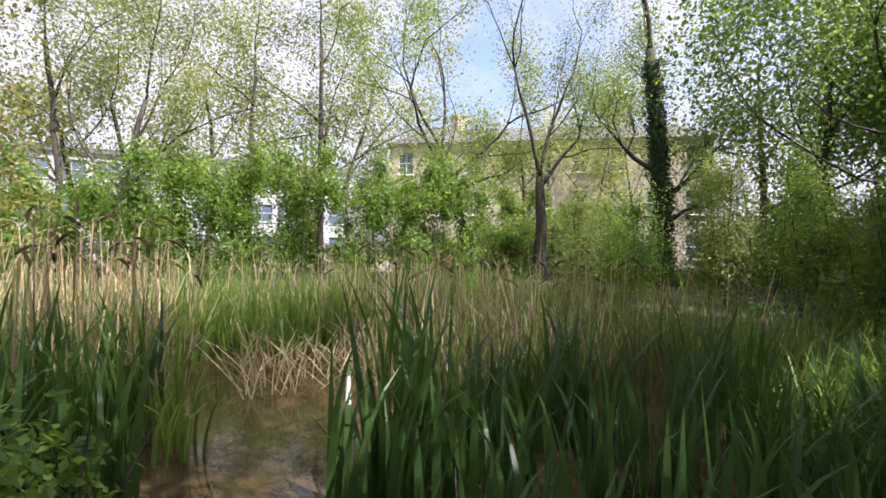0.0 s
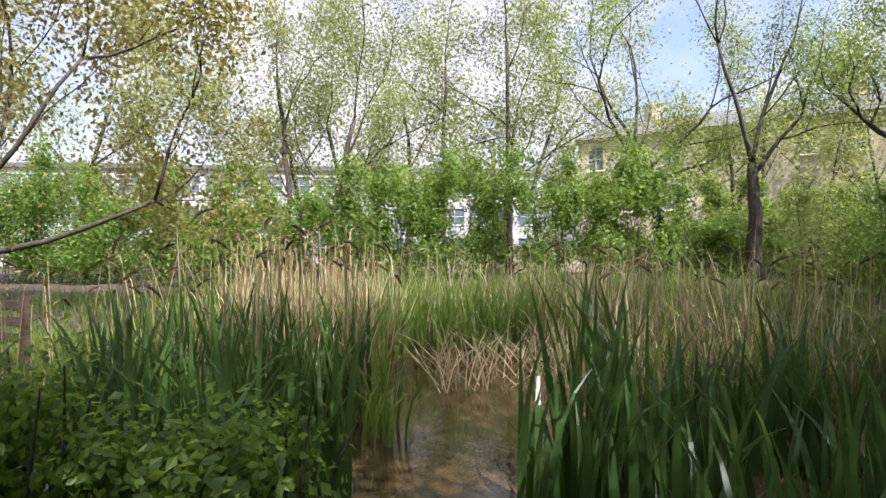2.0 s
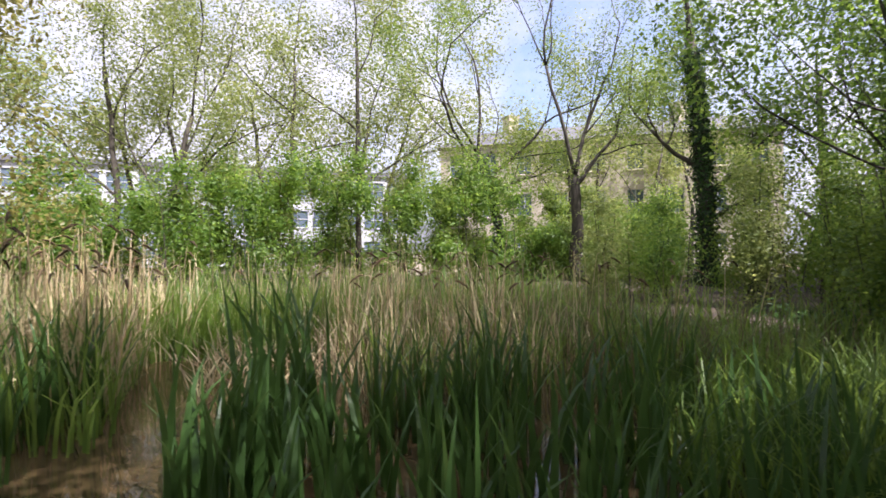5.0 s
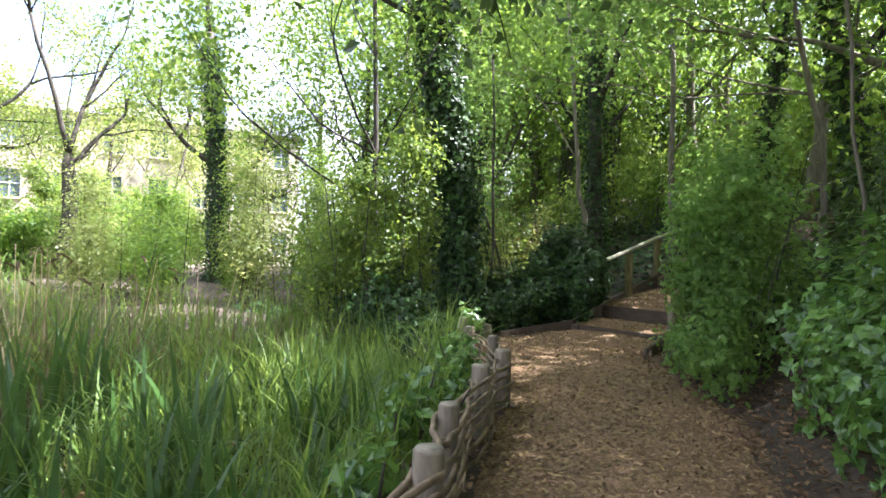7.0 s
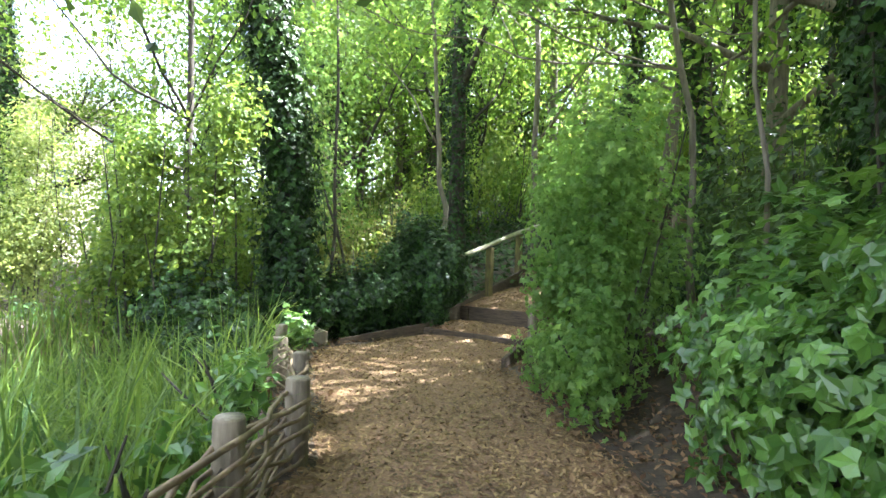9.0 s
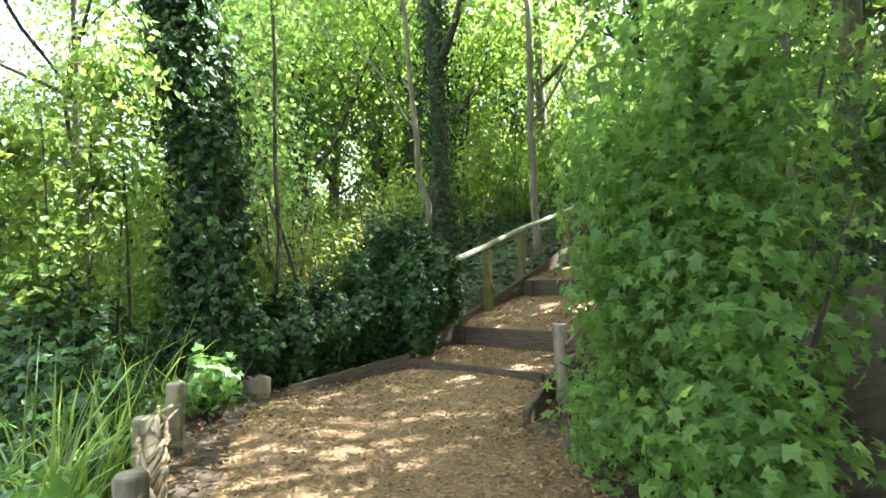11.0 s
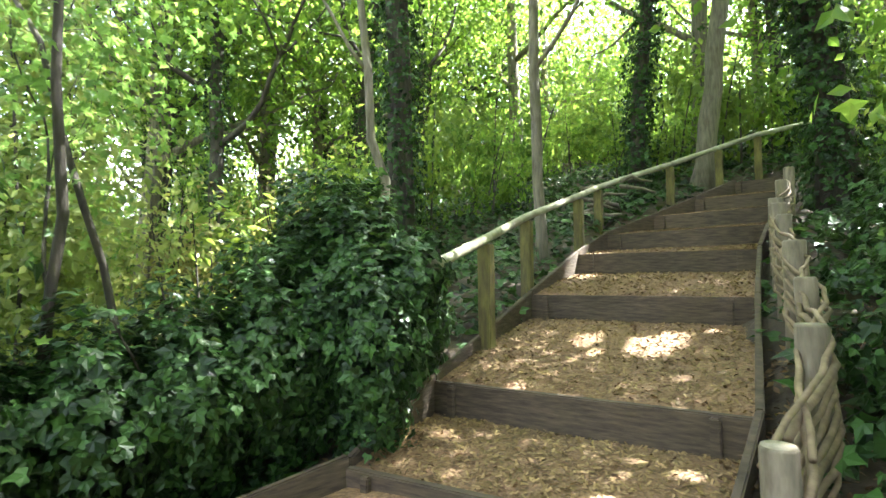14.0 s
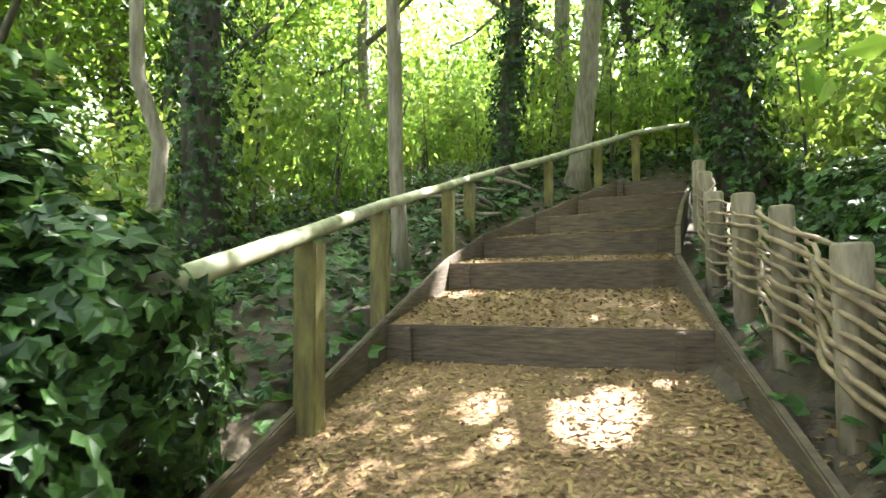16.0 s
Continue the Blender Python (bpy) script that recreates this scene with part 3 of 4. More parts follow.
tree("ivy_tree", (-15.2, 17.9, gz(-15.2, 17.9)), "ivy-clad tree with a thick bright green crown", [(0, 0, -0.2), (-0.1, -0.1, 4), (-0.4, -0.5, 10)], 0.36,
     [(0.45, (0.6, 0.6, 0.6), 2.2), (0.6, (-0.4, -0.7, 0.6), 2.2), (0.8, (0, 0.5, 1), 2.5), (1, (0, 0, 1), 3), (0.35, (0, 0.9, 0.3), 2)], LEAF_FRESH, 17000, 0.105, 0.45, ivy=9000, ivy_top=9.5, group="far shore trees")
tree("russet_tree", (-11.2, -9.2, gz(-11.2, -9.2)), "broad tree with fine russet and yellow-green young leaves", [(0, 0, -0.2), (0.3, 0.3, 2.0), (0.4, 0.8, 4.0)], 0.17,
     [(0.4, (0.8, 0.8, 0.35), 3.6), (0.6, (0.2, 1.0, 0.35), 3.6), (0.8, (0.6, 0.7, 0.9), 3.6), (1, (0.3, 0.6, 1), 3.6), (1, (-0.6, 0.1, 1), 3.5), (0.5, (0.5, -0.8, 0.6), 3.5)], LEAF_RUSSET, 34000, 0.125, 0.55, hang=0.5, limb=0.07, group="far shore trees")
for k in range(16):
    x, y = -26.5 - rng.uniform(0, 2.5), -30 + k * 4.0 + rng.normal(0, 1)
    tree("slender_tree", (x, y, gz(x, y)), "distant slender tree with sparse light green leaves", [(0, 0, -0.3), (0, rng.normal(0, 0.4), 4), (0, rng.normal(0, 0.8), 8)], 0.14,
         [(0.5, (0, -0.7, 0.8), 3), (0.75, (0, 0.7, 0.8), 3), (1, (0, 0.2, 1), 3.5)], LEAF_WILLOW, 5500, 0.17, 0.7, depth=2, group="distant trees")
for k in range(38):
    y = -24 + k * 1.2 + rng.normal(0, 0.5)
    x = (-19.5 if k % 2 else -23.0) - rng.uniform(0, 2.5) - (3 if y < -8 else 0)
    h = rng.uniform(4.4, 6.8) * (0.6 if y > 15 else 1.0)
    if 10.5 < y < 15.5:
        h = 3.0
    lumps = [((float(rng.normal(0, 0.8)), float(rng.normal(0, 1.1)), h * float(rng.uniform(0.2, 0.8))), (float(rng.uniform(0.5, 1.2)), float(rng.uniform(0.5, 1.2)), h * float(rng.uniform(0.14, 0.3)))) for _ in range(8)]
    bush("shore_shrub", (x, y, gz(x, y)), "leafy bright green shrub on the far bank", lumps + [((0, 0, h * 0.2), (1.4, 1.5, h * 0.25))],
         [LEAF_FRESH, LEAF_WOOD, LEAF_WILLOW, LEAF_WOOD][k % 4], 6000, 0.15, stems=6, group="far bank shrubs", shell=0.15)
for k in range(12):
    x, y = -14 + k * 1.05 + rng.normal(0, 0.2), 12.2 + rng.normal(0, 0.7) + 0.15 * k
    h = rng.uniform(2.6, 5.0) * (1 if x > -10 else 0.75)
    if x > -2.6:
        continue
    bush("bank_shrub", (x, y, gz(x, y)), "tall green shrub with drooping fresh leaves by the water", [((0, 0, h * 0.45), (1.1, 1.1, h * 0.55)), ((0.4, -0.6, h * 0.3), (0.9, 0.8, h * 0.32)), ((-0.5, 0.2, h * 0.85), (0.7, 0.7, h * 0.25))],
         [LEAF_WOOD, LEAF_FRESH, LEAF_WILLOW][k % 3], 7000, 0.085, stems=6, group="pond edge shrubs", shell=0.3)

for x, y, h in ((-26, 16.5, 5.5), (-27.5, 19.5, 6.0), (-26, 22.5, 5.0), (-24.5, 18.2, 4.2), (-28, 25, 5.5), (-25, 25.5, 4.0)):
    lumps = [((float(rng.normal(0, 0.8)), float(rng.normal(0, 1.1)), h * float(rng.uniform(0.25, 0.85))), (float(rng.uniform(0.5, 1.1)), float(rng.uniform(0.5, 1.1)), h * float(rng.uniform(0.12, 0.24)))) for _ in range(8)]
    bush("shore_shrub", (x, y, gz(x, y)), "tall leafy shrub in front of the stone building", lumps, LEAF_FRESH, 5500, 0.15, stems=7, group="far bank shrubs", shell=0.15)


# ---- buildings ----
def house(name, at, turn, size, rows, cols, wall, label, roof_h=2.0, flat=False):
    """Box walls with recessed windows, sills and a roof. size: width along local x, depth, height."""
    b = thing(name, at, label, "building")
    b.rotation_euler.z = turn
    W, D, H = size
    xs, zs = [-W / 2], [0.0]
    pw = W / cols
    ww = pw * (0.8 if flat else 0.42)
    ph = H / rows
    wh = ph * 0.55
    for c in range(cols):
        m = -W / 2 + pw * (c + 0.5)
        xs += [m - ww / 2, m + ww / 2]
    xs.append(W / 2)
    for r in range(rows):
        zs += [ph * r + ph * 0.25, ph * r + ph * 0.25 + wh]
    zs.append(H)
    V, F = [], []

    def quad(*p):
        F.append(list(range(len(V), len(V) + 4)))
        V.extend(p)

    for i in range(len(xs) - 1):
        for j in range(len(zs) - 1):
            x0, x1, z0, z1 = xs[i], xs[i + 1], zs[j], zs[j + 1]
            if i % 2 and j % 2:
                for e in (((x0, 0, z0), (x0, 0, z1), (x0, 0.2, z1), (x0, 0.2, z0)), ((x1, 0, z0), (x1, 0.2, z0), (x1, 0.2, z1), (x1, 0, z1)),
                          ((x0, 0, z1), (x1, 0, z1), (x1, 0.2, z1), (x0, 0.2, z1)), ((x0, 0, z0), (x0, 0.2, z0), (x1, 0.2, z0), (x1, 0, z0))):
                    quad(*e)
                win = new("window")
                win.parent = b
                win.location = ((x0 + x1) / 2, 0, z0)
                hw, hh = (x1 - x0) / 2, z1 - z0
                mesh_ob("pane", [(-hw, 0.16, 0), (hw, 0.16, 0), (hw, 0.16, hh), (-hw, 0.16, hh)], [(0, 1, 2, 3)], GLASS, win)
                fr = [tube([(x, 0.14, 0), (x, 0.14, hh)], 0.05, 4) for x in (-hw, 0, hw)] + [tube([(-hw, 0.14, z), (hw, 0.14, z)], 0.05, 4) for z in (0, hh * 0.5, hh)]
                fv, ff = join(fr)
                mesh_ob("frame", fv, ff, CLAD, win)
                sv, sf = tube([(-hw - 0.1, -0.03, -0.06), (hw + 0.1, -0.03, -0.06)], 0.1, 4)
                mesh_ob("sill", sv, sf, wall, win)
            else:
                quad((x0, 0, z0), (x1, 0, z0), (x1, 0, z1), (x0, 0, z1))
    quad((-W / 2, 0, 0), (-W / 2, D, 0), (-W / 2, D, H), (-W / 2, 0, H))
    quad((W / 2, 0, 0), (W / 2, D, 0), (W / 2, D, H), (W / 2, 0, H))
    quad((-W / 2, D, 0), (W / 2, D, 0), (W / 2, D, H), (-W / 2, D, H))
    mesh_ob("wall", V, F, wall, b)
    e = 0.35
    if flat:
        rv = [(x, y, z) for z in (H, H + 0.5) for x, y in ((-W / 2 - e, -e), (W / 2 + e, -e), (W / 2 + e, D + e), (-W / 2 - e, D + e))]
        rf = [(0, 1, 5, 4), (1, 2, 6, 5), (2, 3, 7, 6), (3, 0, 4, 7), (4, 5, 6, 7), (0, 3, 2, 1)]
    else:
        rv = [(-W / 2 - e, -e, H), (W / 2 + e, -e, H), (W / 2 + e, D + e, H), (-W / 2 - e, D + e, H), (-W / 2 + 2, D / 2, H + roof_h), (W / 2 - 2, D / 2, H + roof_h)]
        rf = [(0, 1, 5, 4), (1, 2, 5), (2, 3, 4, 5), (3, 0, 4), (0, 3, 2, 1)]
    roof = mesh_ob("roof", rv, rf, SLATE, b)
    if not flat:
        for x in (-W * 0.3, W * 0.25):
            cv, cf = tube([(x, D / 2, H + 0.5), (x, D / 2, H + roof_h + 1.0), (x, D / 2, H + roof_h + 1.3)], [0.75, 0.75, 0.9], 4)
            mesh_ob("chimney", cv, cf, wall, roof)
    return b


house("stone_house", (-35.0, 27.0, 0.2), radians(52), (26, 10, 10.4), 3, 9, STONE, "cream sandstone building with a slate roof behind trees", 2.2)
house("office_block", (-66, -10, 0.2), math.pi / 2, (62, 14, 11), 3, 20, CLAD, "long pale flat-roofed office block with ribbon windows", flat=True)
wall_at = thing("garden_wall", (-29.5, 14, gz(-29.5, 14)), "pale stone boundary wall beyond the far bank", "wall")
bm = bmesh.new()
bmesh.ops.create_cube(bm, size=1, matrix=Matrix.Translation((0, 6, 0.5)) @ Matrix.Diagonal((0.5, 34, 1.6, 1)))
bmesh.ops.bevel(bm, geom=list(bm.edges), offset=0.06, segments=2, affect="EDGES")
part("stonework", bm, STONE, wall_at)
bm = bmesh.new()
bmesh.ops.create_cube(bm, size=1, matrix=Matrix.Translation((0, 6, 1.34)) @ Matrix.Diagonal((0.66, 34, 0.1, 1)))
part("coping", bm, STONE, wall_at)
# parked car
car = thing("parked_car", (-32, -16.5, gz(-32, -16.5)), "red parked car beyond the pond", "car")
bm = bmesh.new()
prof = [(-2.1, 0.3), (-2.1, 0.8), (-1.95, 0.95), (-1.1, 1.02), (-0.5, 1.45), (0.9, 1.45), (1.7, 1.0), (2.1, 0.9), (2.1, 0.3)]
A = [bm.verts.new((-0.85, y, z)) for y, z in prof]
B = [bm.verts.new((0.85, y, z)) for y, z in prof]
bm.faces.new(A), bm.faces.new(B[::-1])
for i in range(len(prof)):
    j = (i + 1) % len(prof)
    bm.faces.new((A[i], B[i], B[j], A[j]))
bmesh.ops.recalc_face_normals(bm, faces=bm.faces)
bmesh.ops.bevel(bm, geom=list(bm.edges), offset=0.07, segments=2, affect="EDGES")
part("body", bm, RED_PAINT, car)
mesh_ob("side_window", [(0.87, -0.95, 1.05), (0.87, 1.4, 1.05), (0.87, 0.85, 1.38), (0.87, -0.45, 1.38)], [(0, 1, 2, 3)], GLASS, car)
for y in (-1.35, 1.35):
    wv, wf = tube([(0.6, y, 0.32), (0.9, y, 0.32)], 0.32, 16)
    wh = mesh_ob("wheel", wv, wf, TYRE, car)
    rv, rf = tube([(0.9, y, 0.32), (0.915, y, 0.32)], 0.2, 12)
    mesh_ob("rim", rv, rf, CLAD, wh)
# timber platform at the water
jetty = thing("pond_platform", (-8.7, -6.9, -0.12), "weathered grey timber platform rail at the pond", "platform")
for z in (0.75, 0.5, 0.25):
    board((-0.6, -2.2, z), (0.5, 0.6, z), -0.07, 0.07, 0.05, SLEEPER, "rail_board", jetty)
for u in (0.0, 0.5, 1.0):
    p = Vector((-0.6, -2.2, 0)).lerp(Vector((0.5, 0.6, 0)), u) + Vector((0.06, -0.03, 0))
    board(p, p + Vector((0.05, 0.1, 0)), -0.6, 0.9, 0.09, SLEEPER, "post", jetty)


# ---- reeds and iris ----
def scatter(n, x0, x1, y0, y1, z=-0.4):
    p = np.stack([rng.uniform(x0, x1, n), rng.uniform(y0, y1, n), np.zeros(n)], 1)
    p[:, 2] = np.maximum(ground(p[:, 0], p[:, 1]), z) - 0.03
    return p


def open_water(p):
    """True where the pond lies open."""
    c = (np.abs(p[:, 1] + 0.1 - 0.09 * (p[:, 0] + 5)) < 0.9 - 0.06 * np.abs(p[:, 0] + 5)) & (p[:, 0] < -2.4) & (p[:, 0] > -8.3)
    c |= np.hypot(p[:, 0] + 2.6, (p[:, 1] - 2.4) * 0.8) < 0.5
    return c


def stand(name, label, zones, height, width, mat, lean, bend, segs=4):
    P_ = np.concatenate([scatter(*z) for z in zones])
    P_ = P_[~open_water(P_)]
    P_ = P_[P_[:, 0] < left_edge(P_[:, 1]) - 0.35]
    tall = 0.78 + 0.3 * np.sin(P_[:, 0] * 1.9 + 0.7 * P_[:, 1]) * np.sin(P_[:, 1] * 2.3 - 0.4 * P_[:, 0]) + 0.22 * rng.standard_normal(len(P_))
    v, f = blades(P_, height * np.clip(tall, 0.35, 1.35), width, lean, bend, segs)
    return tagged(mesh_ob(name, v, f, mat), label, "reeds", kind="stuff")


stand("dry_reeds", "pale dry reed stems standing in the pond", [(1900, -11, -5.2, -3.5, -0.5), (600, -9.5, -4.5, 1.4, 5), (700, -12, -9, -2, 4)], 1.7, 0.02, REED_DRY, 0.16, 0.3)
stand("dull_reeds", "dull brown-green reed bed", [(3300, -12, -3.4, 1.5, 9.3)], 1.25, 0.016, REED_GREY, 0.25, 0.4)
stand("green_reeds", "fresh green reeds and sedge", [(2900, -12, -4.0, 1.6, 9.5), (2200, -12, -3.8, -4.2, -0.6), (2200, -13, -8, -1.5, 3.5)], 1.3, 0.032, GRASS, 0.15, 0.5)
stand("far_sedge", "thick green sedge along the far margin", [(6000, -14.5, -10.5, -6, 9.5)], 1.3, 0.034, GRASS, 0.15, 0.6)
stand("low_grass", "low sunlit grass by the pond platform", [(9500, -15, -4.5, -13, -3.7)], 0.6, 0.018, GRASS, 0.25, 0.5)
stand("bank_grass", "long green grass on the pond bank", [(3600, -2.2, 0.9, 3.2, 8.8), (3600, -5, -0.6, 5.0, 9.8)], 0.95, 0.02, GRASS, 0.25, 0.55)


def reed_stalks(spots_):
    """Tall dead stalks, each with a nodding plume at its tip."""
    sv, pv = [], []
    for x, y, h in spots_:
        z = max(gz(x, y), -0.42) - 0.05
        a, le = rng.uniform(0, 6.283), abs(rng.normal(0, 0.14))
        dx, dy = math.cos(a), math.sin(a)
        at = [np.array((x + dx * le * h * u, y + dy * le * h * u, z + h * u)) for u in (0, 0.5, 1.0)]
        hook = 0.06 if rng.uniform() < 0.6 else 0.16
        at.append(at[-1] + np.array((dx * hook, dy * hook, 0.05)))
        at.append(at[-1] + np.array((dx * hook, dy * hook, -0.08)))
        sv.append(tube(at, [0.008, 0.007, 0.005, 0.004, 0.002], 4))
        if rng.uniform() < 0.55:
            e = at[-2]
            pv.append(tube([e, e + np.array((dx * 0.07, dy * 0.07, -0.01)), e + np.array((dx * 0.16, dy * 0.16, -0.07)), e + np.array((dx * 0.2, dy * 0.2, -0.12))], [0.006, 0.017, 0.014, 0.002], 5, 0.2))
    for name_, label_, geo, mat in (("reed_stalks", "tall dead reed stalks standing above the bed", sv, REED_DRY), ("reed_plumes", "brown nodding seed heads on dead reeds", pv, SEEDHEAD)):
        V, F = join(geo)
        tagged(mesh_ob(name_, V, F, mat), label_, "reeds", kind="stuff")


stalk_at = [(rng.uniform(-10, -4.2), rng.uniform(-3.8, -0.4), rng.uniform(1.5, 2.3)) for _ in range(120)] + [(rng.uniform(-9, -5), rng.uniform(-6.5, -3.8), rng.uniform(1.2, 1.9)) for _ in range(26)] + [(rng.uniform(-11, -4.5), rng.uniform(1.5, 8), rng.uniform(1.3, 1.9)) for _ in range(110)] + [(rng.uniform(-12, -9), rng.uniform(-5, 6), rng.uniform(1.4, 2.0)) for _ in range(50)]
reed_stalks([q for q in stalk_at if not open_water(np.array([[q[0], q[1], 0.0]]))[0]])
# broken dry stems on the water
pts = scatter(160, -7.6, -5.6, -0.3, 1.9)
pts[:, 2] = -0.36
v, f = blades(pts, 0.75, 0.02, 1.1, 0.5, 3)
tagged(mesh_ob("broken_reeds", v, f, REED_DRY), "broken pale reed stems lying on the water", "reeds", kind="stuff")


def iris_clump(x, y, n, rad, height, width, label, group="iris clumps", mat=IRIS):
    z = max(gz(x, y), -0.42)
    t = thing("iris_clump", (x, y, z), label, "iris", group)
    a, r = rng.uniform(0, 6.283, n), rad * np.sqrt(rng.uniform(0, 1, n))
    v, f = blades(np.stack([r * np.cos(a), r * np.sin(a), 0 * a - 0.05], 1), height, width, 0.12, 0.25, 6)
    v = v.reshape(n, -1, 3)
    for k in range(n):
        mesh_ob("leaf", v[k], f[:6], mat, t)
    return t


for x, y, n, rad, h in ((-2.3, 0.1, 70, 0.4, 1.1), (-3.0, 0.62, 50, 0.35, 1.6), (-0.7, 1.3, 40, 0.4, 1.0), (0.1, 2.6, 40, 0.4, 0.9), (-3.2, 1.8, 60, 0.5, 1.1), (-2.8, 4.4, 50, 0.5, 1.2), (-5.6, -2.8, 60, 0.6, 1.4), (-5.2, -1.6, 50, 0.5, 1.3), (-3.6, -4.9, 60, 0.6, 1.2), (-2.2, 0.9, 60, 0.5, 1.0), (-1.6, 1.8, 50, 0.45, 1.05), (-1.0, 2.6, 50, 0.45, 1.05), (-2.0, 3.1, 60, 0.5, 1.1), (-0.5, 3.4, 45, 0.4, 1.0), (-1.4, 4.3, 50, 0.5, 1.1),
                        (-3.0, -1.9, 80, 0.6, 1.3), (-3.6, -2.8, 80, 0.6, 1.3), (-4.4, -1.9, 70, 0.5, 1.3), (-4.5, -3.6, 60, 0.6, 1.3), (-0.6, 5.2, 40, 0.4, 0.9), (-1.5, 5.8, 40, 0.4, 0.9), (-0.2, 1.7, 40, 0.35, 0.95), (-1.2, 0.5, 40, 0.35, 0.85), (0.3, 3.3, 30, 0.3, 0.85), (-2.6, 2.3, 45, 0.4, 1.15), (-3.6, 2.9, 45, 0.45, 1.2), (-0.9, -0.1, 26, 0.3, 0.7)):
    iris_clump(x, y, int(n * 0.85), rad, h * 1.12, 0.062, "green clump of sword-shaped iris leaves at the water, darkened for shade")
# far iris takes the brighter grass green to stand in for sunlight
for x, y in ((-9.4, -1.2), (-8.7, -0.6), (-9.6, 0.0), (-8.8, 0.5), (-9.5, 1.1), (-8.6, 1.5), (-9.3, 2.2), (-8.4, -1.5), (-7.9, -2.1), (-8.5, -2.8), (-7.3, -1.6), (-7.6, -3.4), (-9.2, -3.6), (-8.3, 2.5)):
    iris_clump(x, y, 48, 0.5, 1.45, 0.06, "green drooping iris leaves across the water, brightened for sunlight", "sunlit iris clumps", GRASS)
for k in range(18):
    x, y = -1.3 - rng.uniform(0, 1.6), -4.6 + k * 0.17 + rng.normal(0, 0.1)
    h = rng.uniform(0.95, 1.5)
    bush("bank_herb", (x, y, gz(x, y)), "leafy green bank plant in shade", [((0, 0, h * 0.6), (0.36, 0.36, h * 0.5)), ((0.2, -0.15, h * 0.85), (0.3, 0.3, h * 0.2))], LEAF_WOOD, 620, 0.08, DIAMOND, 3, "plant", "bank plants")


# ---- woodland ----
tree("ivy_clad_tree", (-1.62, 10.75, 0), "leaning tree thickly clad in ivy beside the path", [(0, 0, -0.2), (-0.12, -0.05, 1.2), (-0.22, -0.1, 3), (-0.5, -0.2, 5), (-0.7, -0.3, 7), (-0.6, -0.4, 10.5)], 0.23,
     [(0.68, (0.3, -1, 0.3), 3.4), (0.74, (0.9, -0.8, 0.4), 3.4), (0.74, (-0.6, -1, 0.3), 3.2), (0.8, (0.5, -0.9, 0.6), 3.2), (0.7, (-0.8, 0.2, 0.5), 2.2), (0.75, (0.4, 0.7, 0.7), 2.5), (0.85, (-0.7, -0.6, 0.7), 2.6), (0.9, (1, -0.7, 0.4), 3.4), (1, (0.7, -0.9, 0.5), 3.4), (1, (0.8, 0.4, 0.6), 3.2), (1, (0, 0, 1), 3)], LEAF_WOOD, 24000, 0.10, 0.5, ivy=13000, ivy_top=7.5, limb=0.06)
tree("ivy_clad_tree", (-0.46, 17.75, gz(-0.46, 17.75)), "straight woodland tree with an ivy-clad trunk", [(0, 0, -0.3), (0, 0, 5), (0.1, 0.1, 11)], 0.24,
     [(0.5, (0.7, -0.6, 0.5), 3), (0.7, (-0.8, 0.2, 0.6), 3), (0.9, (0.4, 0.6, 0.8), 3), (1, (0, 0, 1), 3)], LEAF_WOOD, 8000, 0.13, 0.7, ivy=4000, ivy_top=9, group="woodland trees")
tree("ivy_clad_tree", (5.85, 16.5, gz(5.85, 16.5)), "stout leaning tree wrapped in ivy above the steps", [(0, 0, -0.3), (-0.25, 0.05, 2.5), (-0.9, 0.2, 6), (-1.4, 0.4, 10)], 0.26,
     [(0.55, (0.5, -0.7, 0.6), 3), (0.75, (-0.8, 0.2, 0.6), 3), (1, (0, 0, 1), 3.5)], LEAF_WOOD, 8000, 0.13, 0.7, ivy=6000, ivy_top=8, group="woodland trees")
tree("leaning_tree", (5.1, 19.6, gz(5.1, 19.6)), "bare brown trunk leaning across the wood", [(0, 0, -0.3), (0.4, 0, 3), (1.0, 0.1, 8)], 0.2,
     [(0.8, (0.6, 0.2, 0.8), 3), (1, (0.2, 0, 1), 3.5)], LEAF_WOOD, 5000, 0.13, 0.7, BARK_PALE, group="woodland trees")
tree("slender_tree", (1.75, 16.35, gz(1.75, 16.35)), "slender pale-barked sapling beside the handrail", [(0, 0, -0.3), (-0.1, 0.0, 3), (-0.15, 0.2, 9)], 0.085,
     [(0.5, (0.6, 0, 0.8), 2.4), (0.8, (-0.5, 0.3, 0.9), 2.4), (1, (0, 0, 1), 2.5)], LEAF_WOOD, 3600, 0.12, 0.6, BARK_PALE, depth=2, group="woodland saplings")
tree("slender_tree", (-0.21, 15.8, gz(-0.21, 15.8)), "slender pale-barked sapling beside the handrail", [(0, 0, -0.3), (-0.3, 0.1, 2.5), (-0.75, 0.2, 7.5)], 0.075,
     [(0.6, (-0.6, 0, 0.8), 2.4), (0.8, (0.5, 0.3, 0.9), 2.4), (1, (0, 0, 1), 2.5)], LEAF_WOOD, 3600, 0.12, 0.6, BARK_PALE, depth=2, group="woodland saplings")
tree("slender_tree", (-1.39, 11.4, gz(-1.39, 11.4)), "thin dark sapling among ivy", [(0, 0, -0.3), (0.05, 0.0, 2), (-0.1, 0.2, 5.5)], 0.035,
     [(0.4, (-0.7, 0.3, 0.7), 1.1), (0.7, (-0.2, 0.6, 0.8), 1.1), (1, (-0.1, 0.2, 1), 1.3)], LEAF_MAPLE, 2200, 0.07, 0.35, depth=2, shape=MAPLE_SHAPE, group="woodland saplings")
